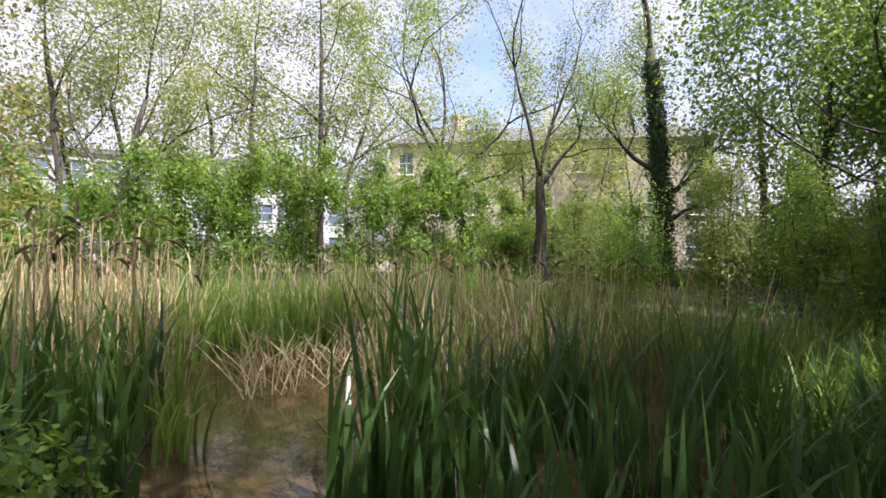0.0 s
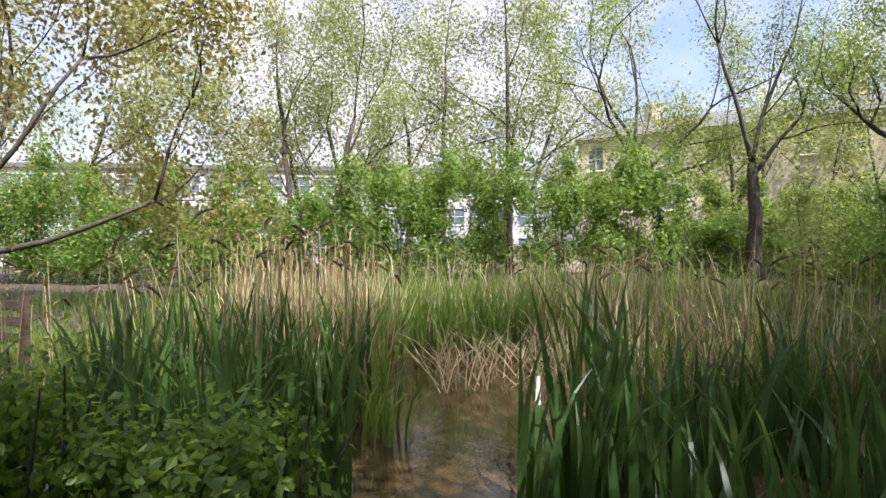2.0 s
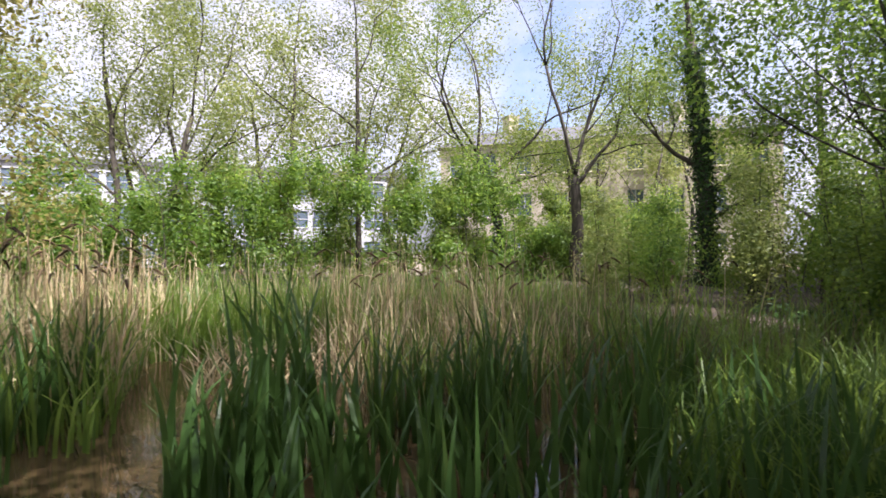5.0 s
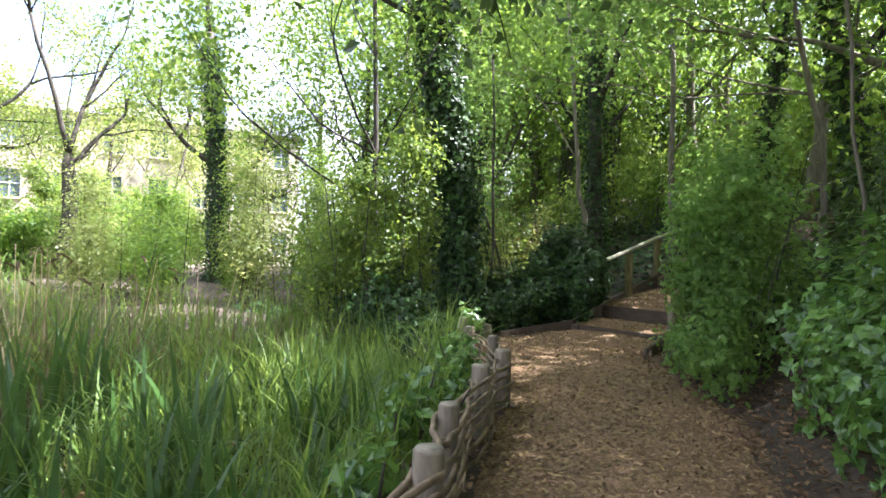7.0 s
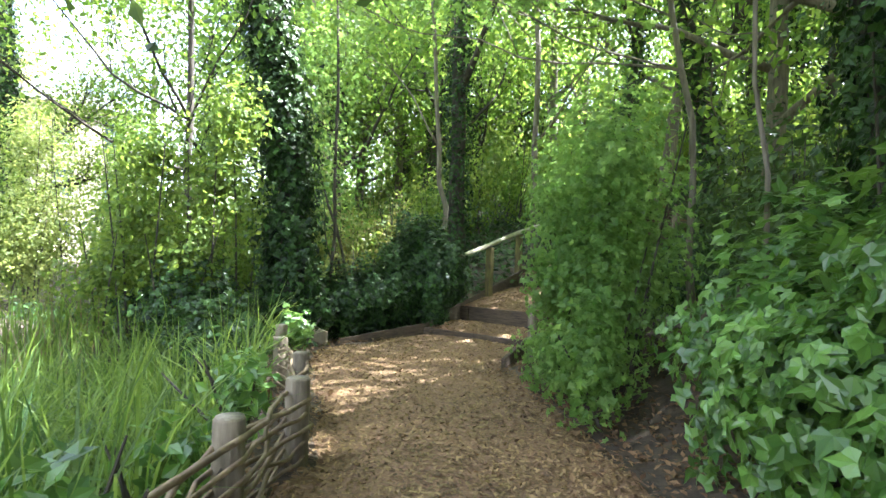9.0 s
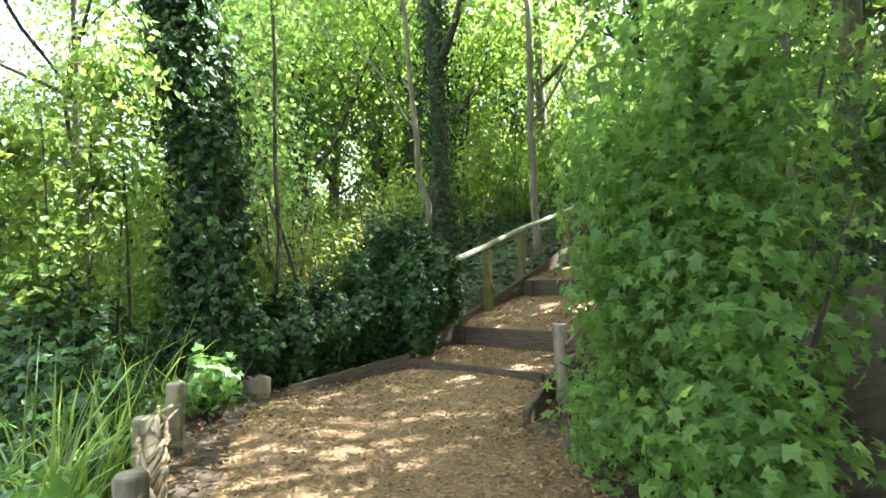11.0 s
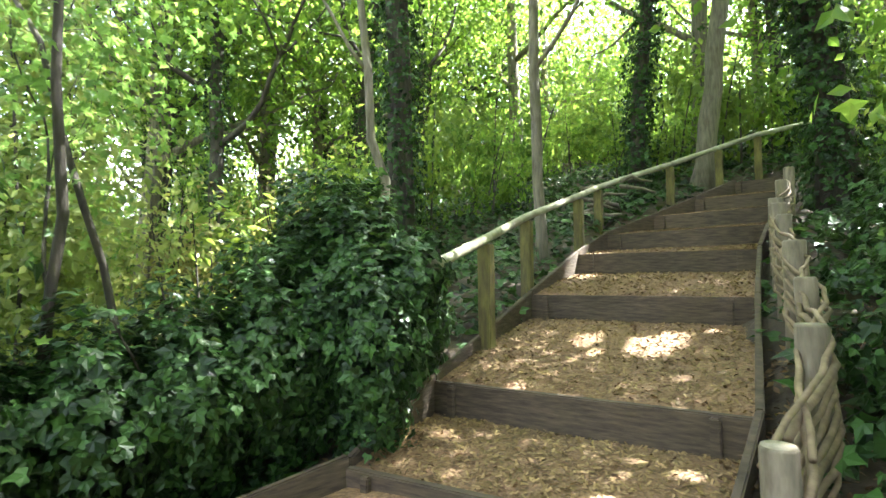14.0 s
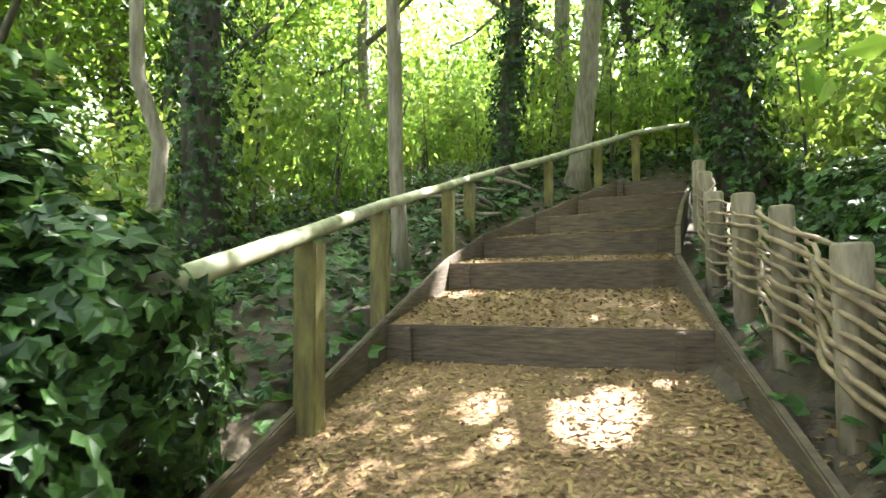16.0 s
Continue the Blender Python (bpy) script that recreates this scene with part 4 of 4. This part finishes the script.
tree("slender_tree", (-1.0, 11.75, gz(-1.0, 11.75)), "thin dark sapling among ivy", [(0, 0, -0.3), (-0.35, 0.0, 1.6), (-1.1, 0.2, 3.2)], 0.03,
     [(1, (-0.6, 0.3, 0.8), 1.2), (0.8, (-0.3, 0.4, 1), 0.9)], LEAF_MAPLE, 900, 0.07, 0.35, depth=2, shape=MAPLE_SHAPE, group="woodland saplings")
tree("bank_tree", (4.9, 7.6, gz(4.9, 7.6)), "big dark ivy-hung tree with a branch over the path", [(0, 0, -0.3), (-0.2, 0, 2.2), (-0.7, 0.1, 5), (-1.0, 0.1, 8), (-1.1, 0.1, 11)], 0.3,
     [(0.4, (-1, 0.3, 0.25), 2.6), (0.5, (-0.8, -0.8, 0.4), 3), (0.7, (0.3, -0.9, 0.5), 3.2), (0.8, (-0.9, 0.2, 0.6), 3.2), (0.9, (-0.9, -0.5, 0.4), 3.4), (1, (-0.9, 0.5, 0.5), 3.4), (1, (0, 0, 1), 3.5)], LEAF_WOOD, 22000, 0.12, 0.5, ivy=6500, ivy_top=6.5, limb=0.06)
# two bank trees out of view, added to shade path and near pond
tree("bank_tree", (5.3, 2.6, gz(5.3, 2.6)), "big dark-leaved tree out of view, added to shade path and pond", [(0, 0, -0.3), (-0.2, 0.1, 2.5), (-0.5, 0.2, 5), (-0.6, 0.3, 9)], 0.32,
     [(0.45, (-0.9, 0.6, 0.4), 3.2), (0.55, (-0.7, -0.8, 0.5), 3.2), (0.7, (0.6, 0.5, 0.6), 3.2), (0.8, (-1, 0.1, 0.7), 3.4), (1, (0, 0, 1), 3.5)], LEAF_DARK, 26000, 0.13, 0.6, ivy=3000, ivy_top=5)
tree("bank_tree", (5.5, -2.6, gz(5.5, -2.6)), "big dark-leaved tree out of view, added to shade path and pond", [(0, 0, -0.3), (-0.2, 0.1, 2.5), (-0.3, 0.0, 5), (-0.4, 0.1, 9)], 0.32,
     [(0.45, (-0.6, 0.8, 0.5), 3.2), (0.55, (-0.5, -0.9, 0.5), 3.2), (0.7, (0.6, 0.5, 0.6), 3.2), (0.8, (-0.6, 0.2, 0.8), 3.4), (1, (0, 0, 1), 3.5)], LEAF_DARK, 22000, 0.13, 0.65)
tree("overhanging_tree", (-4.0, 11.4, gz(-4.0, 11.4)), "slim dark tree overhanging the reeds", [(0, 0, -0.3), (0.1, -0.1, 3), (0, -0.3, 7.5)], 0.075,
     [(0.45, (-0.6, -0.9, 0.4), 2.4), (0.5, (0.6, -0.9, 0.5), 2.4), (0.6, (-0.9, -0.3, 0.5), 2.4), (0.6, (0.3, -0.9, 0.5), 2.6), (0.8, (-0.7, 0.2, 0.7), 2.6), (1, (0, 0, 1), 2.6)], LEAF_WOOD, 11000, 0.11, 0.5, limb=0.03)

tree("ivy_clad_tree", (4.0, 20.0, gz(4.0, 20)), "slim leaning woodland tree clad in ivy", [(0, 0, -0.3), (0.15, 0, 3), (0.6, 0.1, 6), (0.9, 0.2, 10)], 0.15,
     [(0.6, (-0.5, -0.5, 0.7), 2.6), (0.8, (0.7, 0.2, 0.7), 2.6), (1, (0, 0, 1), 3)], LEAF_WOOD, 6000, 0.12, 0.6, ivy=3500, ivy_top=8, group="woodland trees")
tree("maple_tree", (3.9, 10.2, gz(3.9, 10.2)), "slender maple spreading soft green leaves over the path", [(0, 0, -0.3), (-0.1, -0.1, 2.2), (-0.5, -0.2, 4.2), (-0.8, -0.2, 7.0)], 0.045,
     [(0.5, (-1, -0.5, 0.25), 2.6), (0.55, (-0.9, 0.3, 0.3), 2.6), (0.62, (-1, -0.1, 0.35), 2.8), (0.7, (-0.4, -1, 0.3), 2.4), (0.8, (-0.9, -0.6, 0.5), 2.6), (1, (-0.3, 0, 1), 2.2)], LEAF_MAPLE, 8500, 0.085, 0.34, BARK_PALE, limb=0.025, shape=MAPLE_SHAPE)
tree("bare_sapling", (3.55, 6.75, gz(3.55, 6.75)), "thin pale sapling stem rising out of ivy", [(0, 0, -0.2), (-0.06, 0.05, 1.6), (-0.22, 0.1, 3.6), (-0.3, 0.1, 5)], 0.02,
     [(0.7, (-0.7, -0.3, 0.6), 1.2), (1, (0, 0, 1), 1.2)], LEAF_MAPLE, 500, 0.08, 0.3, BARK_PALE, depth=1, limb=0.012)

# woods beyond: masters and copies
masters = []
for k in range(4):
    lean = rng.normal(0, 0.5, 2)
    masters.append(tree("woodland_tree", (9 + 3 * k, 24 + 2 * k, gz(9 + 3 * k, 24 + 2 * k)), "tall woodland tree with ivy on its trunk and fresh green leaves",
                        [(0, 0, -0.4), (lean[0] * 0.4, lean[1] * 0.4, 4.5), (lean[0], lean[1], 10)], 0.17 + 0.05 * (k % 2),
                        [(0.35, (0.9, -0.5, 0.4), 2.6), (0.45, (-0.8, -0.6, 0.4), 2.6), (0.6, (0.3, 0.9, 0.5), 2.6), (0.75, (-0.8, 0.3, 0.6), 2.8), (0.9, (0.6, 0.3, 0.9), 2.8), (1, (0, 0, 1), 3)],
                        LEAF_WOOD, 7400, 0.195, 0.78, [BARK, BARK_PALE][k % 2], ivy=1300 if k % 2 == 0 else 400, ivy_top=7, group="woodland trees"))
spots = []
for tries in range(900):
    x, y = rng.uniform(-15, 20), rng.uniform(12.5, 42)
    if x > 3 and rng.uniform() < 0.25:
        x, y = rng.uniform(7, 16), rng.uniform(5, 22)
    if y < 21 and -3.2 < x < 7.8 or (x < -3 and y < 19.5):
        continue
    if all(math.hypot(x - a, y - b) > 2.5 for a, b in spots):
        spots.append((x, y))
    if len(spots) >= 32:
        break
spots += [(-5.0, 20.6), (-8.0, 22.5), (-2.6, 23.5), (-6.3, 26.0), (-11.0, 21.8), (-3.9, 28.5), (-9.5, 27.5)]
# unseen trees on the sun side, added to shade path, steps and hedge
spots += [(6.6, 10.6), (8.4, 13.2), (10.2, 10.5), (7.8, 4.6), (5.7, 13.0)]
# unseen row behind the walker, added to block sky light over the pond edge
spots += [(7.5 + 3.2 * (k % 3) + 0.5 * math.sin(k * 2.3), -13 + 2.1 * k) for k in range(9)]
for k, (x, y) in enumerate(spots):
    c = copy_thing(masters[k % 4], pose(x, y, gz(x, y), 0, 0, float(rng.uniform(0, 360))))
    s = float(rng.uniform(0.8, 1.2))
    c.scale = (s, s, s)
under = [bush("undergrowth", (9, 20 + k, gz(9, 20 + k)), "bright green leafy undergrowth in the wood", [((0, 0, 0.8), (1.3, 1.3, 0.9)), ((0.6, 0.5, 1.3), (0.9, 0.9, 0.9)), ((-0.6, 0.2, 0.6), (1.0, 1.0, 0.7))],
              [LEAF_WOOD, LEAF_FRESH][k % 2], 1900, 0.12, stems=6, group="woodland undergrowth", shell=0.3) for k in range(2)]
spots2 = []
for tries in range(900):
    x, y = rng.uniform(-14, 18), rng.uniform(13, 38)
    if (-0.6 < x < 7.2 and y < 19.6) or (x < -2.5 and y < 14.5):
        continue
    if all(math.hypot(x - a, y - b) > 1.7 for a, b in spots2):
        spots2.append((x, y))
    if len(spots2) >= 85:
        break
for k, (x, y) in enumerate(spots2):
    c = copy_thing(under[k % 2], pose(x, y, gz(x, y), 0, 0, float(rng.uniform(0, 360))))
    s = float(rng.uniform(0.6, 1.5))
    c.scale = (s, s, s * float(rng.uniform(0.8, 1.5)))

for k in range(34):
    x, y = -20 + 1.25 * k + float(rng.normal(0, 0.6)), 36 + float(rng.uniform(-4, 6)) - 0.25 * max(0, k - 24)
    c = copy_thing(under[k % 2], pose(x, y, gz(x, y), 0, 0, float(rng.uniform(0, 360))))
    c.scale = (2.0, 2.0, float(rng.uniform(2.6, 4.5)))
for k in range(10):
    x, y = 14 + float(rng.uniform(-1, 3)), 12 + 2.2 * k
    c = copy_thing(under[k % 2], pose(x, y, gz(x, y), 0, 0, float(rng.uniform(0, 360))))
    c.scale = (1.7, 1.7, float(rng.uniform(1.8, 2.8)))

# ---- ivy along the path ----
bush("ivy_hedge", (0, 0, 0), "low hedge smothered in dark glossy ivy beside the path",
     [((-1.5, 11.0, 0.45), (0.5, 0.5, 0.6)), ((-1.15, 11.4, 0.5), (0.5, 0.5, 0.6)), ((-0.85, 11.8, 0.55), (0.5, 0.5, 0.65)), ((-0.55, 12.3, 0.7), (0.5, 0.55, 0.75)), ((-0.3, 12.7, 0.85), (0.45, 0.5, 0.8)), ((-2.0, 10.9, 0.4), (0.5, 0.5, 0.6))],
     IVY, 24000, 0.07, IVY_SHAPE, 18, "ivy", spread=0.45, shell=0.75)
bush("ivy_mound", (0, 0, 0), "taller mound of glossy ivy by the handrail",
     [((-0.05, 12.75, 1.15), (0.5, 0.55, 0.8)), ((-0.4, 13.3, 1.35), (0.6, 0.6, 0.7)), ((0.2, 12.35, 0.75), (0.32, 0.4, 0.7)), ((0.35, 13.3, 0.9), (0.3, 0.45, 0.6)), ((0.42, 12.62, 1.28), (0.27, 0.3, 0.32))], IVY, 17000, 0.07, IVY_SHAPE, 10, "ivy", spread=0.45, shell=0.75)
bush("fallen_twigs_shrub", (-1.4, 15.2, gz(-1.4, 15.2)), "pale twiggy shrub lit by the sun", [((0, 0, 1.2), (1.0, 1.0, 1.1)), ((-0.9, -0.8, 0.9), (1.0, 0.9, 0.9))], LEAF_RUSSET, 2600, 0.07, stems=26, shell=0.3)
bush("ivy_bank", (0, 0, 0), "bank of large-leaved ivy in shade beside the path",
     [((3.65, 5.6, 0.75), (0.62, 0.75, 0.95)), ((3.7, 4.6, 0.6), (0.6, 0.8, 0.8)), ((3.55, 6.5, 0.75), (0.62, 0.7, 0.95)), ((3.9, 5.3, 1.35), (0.55, 0.8, 0.55)), ((3.8, 3.4, 0.5), (0.5, 0.9, 0.6))],
     IVY_YOUNG, 12000, 0.088, IVY_SHAPE, 12, "ivy", spread=0.5, shell=0.75)
bush("ivy_curtain", (0, 0, 0), "dark ivy climbing the trunks above the bank",
     [((4.15, 4.5, 1.7), (0.45, 0.8, 0.8)), ((4.2, 5.6, 2.1), (0.5, 0.8, 0.8)), ((4.3, 4.8, 2.9), (0.5, 0.9, 0.8)), ((4.2, 3.4, 1.8), (0.4, 0.7, 0.9)), ((4.4, 6.4, 2.9), (0.5, 0.7, 0.8)), ((4.3, 3.6, 3.2), (0.5, 0.8, 0.7))],
     IVY, 9000, 0.095, IVY_SHAPE, 12, "ivy", spread=0.5, shell=0.7)
bush("ivy_bank", (0, 0, 0), "ivy spreading over the sloping bank by the hurdle",
     [((3.7, 11.8, 0.8), (0.9, 0.9, 0.6)), ((4.5, 13.0, 1.2), (0.9, 0.9, 0.6)), ((5.4, 14.2, 1.7), (1.0, 1.0, 0.6)), ((6.4, 15.6, 2.1), (1.0, 1.0, 0.6)), ((3.0, 10.7, 0.6), (0.6, 0.7, 0.6)), ((5.2, 11.8, 1.1), (1.0, 1.0, 0.6))],
     IVY, 9000, 0.09, IVY_SHAPE, 10, "ivy", spread=0.5, shell=0.6)
bush("ivy_ground_cover", (0, 0, 0), "ivy ground cover below the handrail",
     [((0.2, 15.2, 0.55), (0.8, 1.0, 0.35)), ((1.0, 16.6, 1.05), (0.8, 0.9, 0.35)), ((2.0, 18.3, 1.75), (1.0, 0.8, 0.35)), ((0.3, 17.2, 1.1), (1.1, 1.1, 0.4)), ((3.6, 19.2, 2.4), (1.2, 0.7, 0.35)), ((-0.4, 14.6, 0.5), (0.6, 0.8, 0.4))],
     IVY, 8000, 0.085, IVY_SHAPE, 0, "ivy", spread=0.5, shell=0.5)
bush("maple_shrub", (-0.12, 0, 0), "soft green maple shrub leaning over the path",
     [((2.75, 8.0, 1.0), (0.5, 0.7, 1.0)), ((2.75, 8.2, 2.2), (0.7, 0.75, 0.95)), ((2.5, 8.5, 1.5), (0.5, 0.6, 0.8)), ((3.1, 8.9, 1.4), (0.7, 0.7, 1.1)), ((2.6, 7.4, 0.55), (0.4, 0.5, 0.5)), ((2.9, 9.7, 1.0), (0.55, 0.6, 0.9)), ((2.45, 8.6, 0.4), (0.5, 0.6, 0.45)), ((2.35, 9.0, 1.9), (0.4, 0.5, 0.6)), ((2.3, 8.3, 1.1), (0.3, 0.4, 0.4)), ((2.4, 9.4, 0.35), (0.4, 0.5, 0.4))],
     LEAF_MAPLE, 15500, 0.068, MAPLE_SHAPE, 14, shell=0.35)
bush("dark_thicket", (0, 0, 0), "dark leafy thicket along the shaded bank",
     [((4.6, 0.5, 1.4), (0.9, 1.4, 1.4)), ((4.5, -2.2, 1.4), (0.8, 1.4, 1.4)), ((4.8, 9.4, 1.9), (1.0, 1.2, 1.2)), ((5.2, 6.2, 2.3), (1.0, 1.3, 1.2)), ((4.6, 3.2, 1.8), (0.7, 1.2, 1.1)), ((5.0, 11.0, 2.4), (1.2, 1.0, 1.0))],
     LEAF_DARK, 9000, 0.12, stems=24, shell=0.4)
bush("pond_edge_ivy", (0, 0, 0), "ivy and nettles at the foot of the ivy-clad trunk", [((-1.7, 8.8, 0.3), (0.6, 0.6, 0.5)), ((-1.2, 8.2, 0.2), (0.4, 0.4, 0.35)), ((-2.6, 9.6, 0.5), (0.9, 0.8, 0.7))], IVY, 4200, 0.085, IVY_SHAPE, 4, "ivy", shell=0.6)
for x, y, h in ((-2.5, 10.0, 3.4), (-3.4, 9.6, 2.8)):
    bush("bank_shrub", (x, y, gz(x, y)), "tall green shrub with drooping fresh leaves by the water", [((0, 0, h * 0.65), (0.8, 0.7, h * 0.4)), ((-0.3, -0.3, h * 0.35), (0.7, 0.6, h * 0.3)), ((0.3, -0.2, h * 0.95), (0.6, 0.6, h * 0.2))],
         LEAF_FRESH, 4200, 0.09, stems=6, group="pond edge shrubs", shell=0.3)
bush("young_plant", (-1.15, 9.75, 0.05), "young bright green plant by the stakes", [((0, 0, 0.28), (0.28, 0.3, 0.25))], IVY_YOUNG, 260, 0.10, IVY_SHAPE, 4, "plant")
for x, y, h in ((0.72, 3.6, 0.42), (0.5, 4.5, 0.5), (0.38, 5.3, 0.45), (0.15, 6.3, 0.5), (-0.35, 7.2, 0.45)):
    bush("young_plant", (x, y, gz(x, y)), "broad-leaved bright green plant behind the woven edging", [((0, 0, h * 0.75), (0.22, 0.26, h * 0.6))], IVY_YOUNG, 170, 0.10, DIAMOND, 3, "plant", "plants behind the edging")
# ivy carpet over the wooded slope
n = 30000
q = np.stack([rng.uniform(-7, 11, n), rng.uniform(10.5, 27, n)], 1)
q = q[rng.uniform(0, 1, n) < np.clip(1.6 - (q[:, 1] - 12) / 16, 0.25, 1)]
dm = np.min(np.stack([np.hypot(q[:, 0] - (a[0] + (b[0] - a[0]) * u), q[:, 1] - (a[1] + (b[1] - a[1]) * u)) for a, b in zip(MID, MID[1:]) for u in (0, 0.33, 0.66)]), axis=0)
q = q[(dm > 1.15) & ~((q[:, 1] < 13) & (q[:, 0] > left_edge(q[:, 1]) - 0.2) & (q[:, 0] < right_edge(q[:, 1]) + 0.3))]
lift = 0.05 + 0.22 * rng.uniform(0, 1, len(q)) ** 2 * (1 + np.sin(q[:, 0] * 2.1) * np.sin(q[:, 1] * 1.7))
v, f = leaves(np.concatenate([q, (ground(q[:, 0], q[:, 1]) + lift)[:, None]], 1), np.tile([0, -0.2, 1.0], (len(q), 1)), 0.12, IVY_SHAPE, 0.45, 0.1)
tagged(mesh_ob("ivy_carpet", v, f, IVY), "ivy carpeting the woodland slope", "ivy", kind="stuff")
# branches lying by the path
lg = thing("fallen_branch", (0, 0, 0), "bent grey branches piled behind the handrail", "branch")
for k in range(9):
    a = rng.uniform(-1.3, 1.3)
    c = np.array([2.9 + rng.normal(0, 0.3), 17.9 + rng.normal(0, 0.25), gz(2.9, 18) + 0.12 + 0.07 * k])
    d = np.array([math.cos(a), math.sin(a), rng.normal(0, 0.12)])
    pole("branch", np.array([c - d * 0.4, c - d * 0.12 + rng.normal(0, 0.05, 3), c + d * 0.18 + rng.normal(0, 0.04, 3), c + d * 0.45]), [0.035, 0.032, 0.028, 0.018], BARK_PALE, lg, sides=7, wob=0.05)


# ---- wood chips and litter ----
def on_path(n, ylo, yhi):
    y = rng.uniform(ylo, yhi, n)
    l, r = left_edge(y), right_edge(y)
    x = l + (r - l) * rng.uniform(0.0, 1.0, n)
    e = np.abs((x - l) / (r - l) - 0.5) * 2
    z = 0.036 - 0.07 * e ** 6 + 0.012 * np.sin(x * 5 + y * 3) + 0.07 * smooth(10.6, 12.0, y + 0.49 * (x - 0.12))
    return np.stack([x, y, z], 1)


CHIP = (np.array([(-0.5, -0.16, 0), (0.45, -0.2, 0.02), (0.55, 0.14, 0.0), (-0.4, 0.2, 0.03)]), [(0, 1, 2), (0, 2, 3)])
c1 = on_path(26000, 2.5, 11.6)
below = (c1[:, 1] + 0.49 * (c1[:, 0] - 0.12)) < 11.9
c1 = c1[below]
tr = []
for (l, r), (l2, r2) in zip(STEPS[:7], STEPS[1:8]):
    n = int(2300 * (Vector(l2) - Vector(l)).length)
    w, u = rng.uniform(0.01, 0.99, n)[:, None], rng.uniform(0.03, 0.98, n)[:, None]
    A = np.array(l) + (np.array(r) - np.array(l)) * w
    B = np.array(l2) + (np.array(r2) - np.array(l2)) * w - np.array([0, 0, RISE])
    p = A + (B - A) * u
    p[:, 2] += -0.012 + 0.035 * np.sin(np.pi * u[:, 0]) + 0.008 * np.sin(p[:, 0] * 9) * np.sin(p[:, 1] * 8)
    tr.append(p)
cc = np.concatenate([c1] + tr)
v, f = leaves(cc, np.tile([0, 0, 1.0], (len(cc), 1)), 0.036, CHIP, 0.32, 0)
tagged(mesh_ob("wood_chips", v, f, CHIPS), "loose brown wood chips strewn over path and steps", "wood chips", kind="stuff")
ly = rng.uniform(3, 13, 6500)
lx = np.where(rng.uniform(0, 1, 6500) < 0.72, right_edge(ly) + rng.normal(0.1, 0.42, 6500), left_edge(ly) + rng.normal(-0.05, 0.2, 6500))
v, f = leaves(np.stack([lx, ly, ground(lx, ly) + 0.035], 1), np.tile([0, 0, 1.0], (6500, 1)), 0.055, DIAMOND, 0.4, 0)
tagged(mesh_ob("leaf_litter", v, f, LITTER), "brown dead leaves along the path edge", "leaf litter", kind="stuff")


# ---- gaps in the canopy ----
GAPS = [(1.9, 13.8, 0.62, 0.22), (2.05, 13.5, 0.6, 0.26), (2.3, 13.45, 0.6, 0.26), (2.5, 13.7, 0.62, 0.15), (3.05, 13.87, 0.7, 0.13), (2.13, 15.9, 1.2, 0.26), (2.5, 15.6, 1.2, 0.12),
        (1.55, 11.42, 0.2, 0.16), (2.0, 11.67, 0.2, 0.1), (0.9, 11.2, 0.05, 0.14), (0.85, 9.9, 0.05, 0.11), (-1.2, 14.5, 2.0, 0.5), (-0.8, 14.0, 1.5, 0.4), (-1.4, 13.4, 1.2, 0.35),
        (-1.4, 4.2, 0.7, 0.4), (-0.8, 5.5, 0.6, 0.4), (-2.0, 6.5, 0.7, 0.5), (-2.6, 9.5, 2.0, 0.6), (-3.4, 9.3, 1.8, 0.7), (-5.0, 11.0, 2.5, 0.8), (-7.0, 11.5, 2.5, 0.8), (-1.15, 9.75, 0.4, 0.25),
        (-3.5, -2.5, 1.0, 0.4), (-4.4, -1.6, 1.0, 0.4), (-2.2, 0.2, 0.8, 0.2), (-0.7, 1.4, 0.7, 0.16), (1.2, 14.4, 1.8, 0.15), (1.9, 16.0, 2.1, 0.15)]


def open_gaps(ob):
    """Drop the leaves that stand in the sun's way over the gaps."""
    me = ob.data
    n = len(me.vertices)
    co = np.empty(n * 3)
    me.vertices.foreach_get("co", co)
    co = co.reshape(-1, 3)
    k = 10 if len(me.polygons) * 10 == n * 9 else 4
    M = np.array(ob.matrix_world)
    W = co.reshape(-1, k, 3).mean(1) @ M[:3, :3].T + M[:3, 3]
    s_ = np.array(sun_dir)
    cut = np.zeros(len(W), bool)
    for x, y, z, r in GAPS:
        d = W - np.array((x, y, z))
        u = d @ s_
        cut |= (np.linalg.norm(d - u[:, None] * s_, axis=1) < r) & (u > 1.2)
    if not cut.any():
        return
    B, FA = MAPLE_SHAPE if k == 10 else DIAMOND
    V = co.reshape(-1, k, 3)[~cut]
    F = (np.arange(len(V))[:, None, None] * k + np.array(FA)[None]).reshape(-1, 3)
    m2 = bpy.data.meshes.new("crown")
    m2.from_pydata(V.reshape(-1, 3).tolist(), [], F.tolist())
    m2.materials.append(me.materials[0])
    ob.data = m2


bpy.context.view_layer.update()
for ob in [o for o in scene.objects if o.name.startswith("crown") and -8 < o.matrix_world.translation.x < 20 and -8 < o.matrix_world.translation.y < 30]:
    open_gaps(ob)
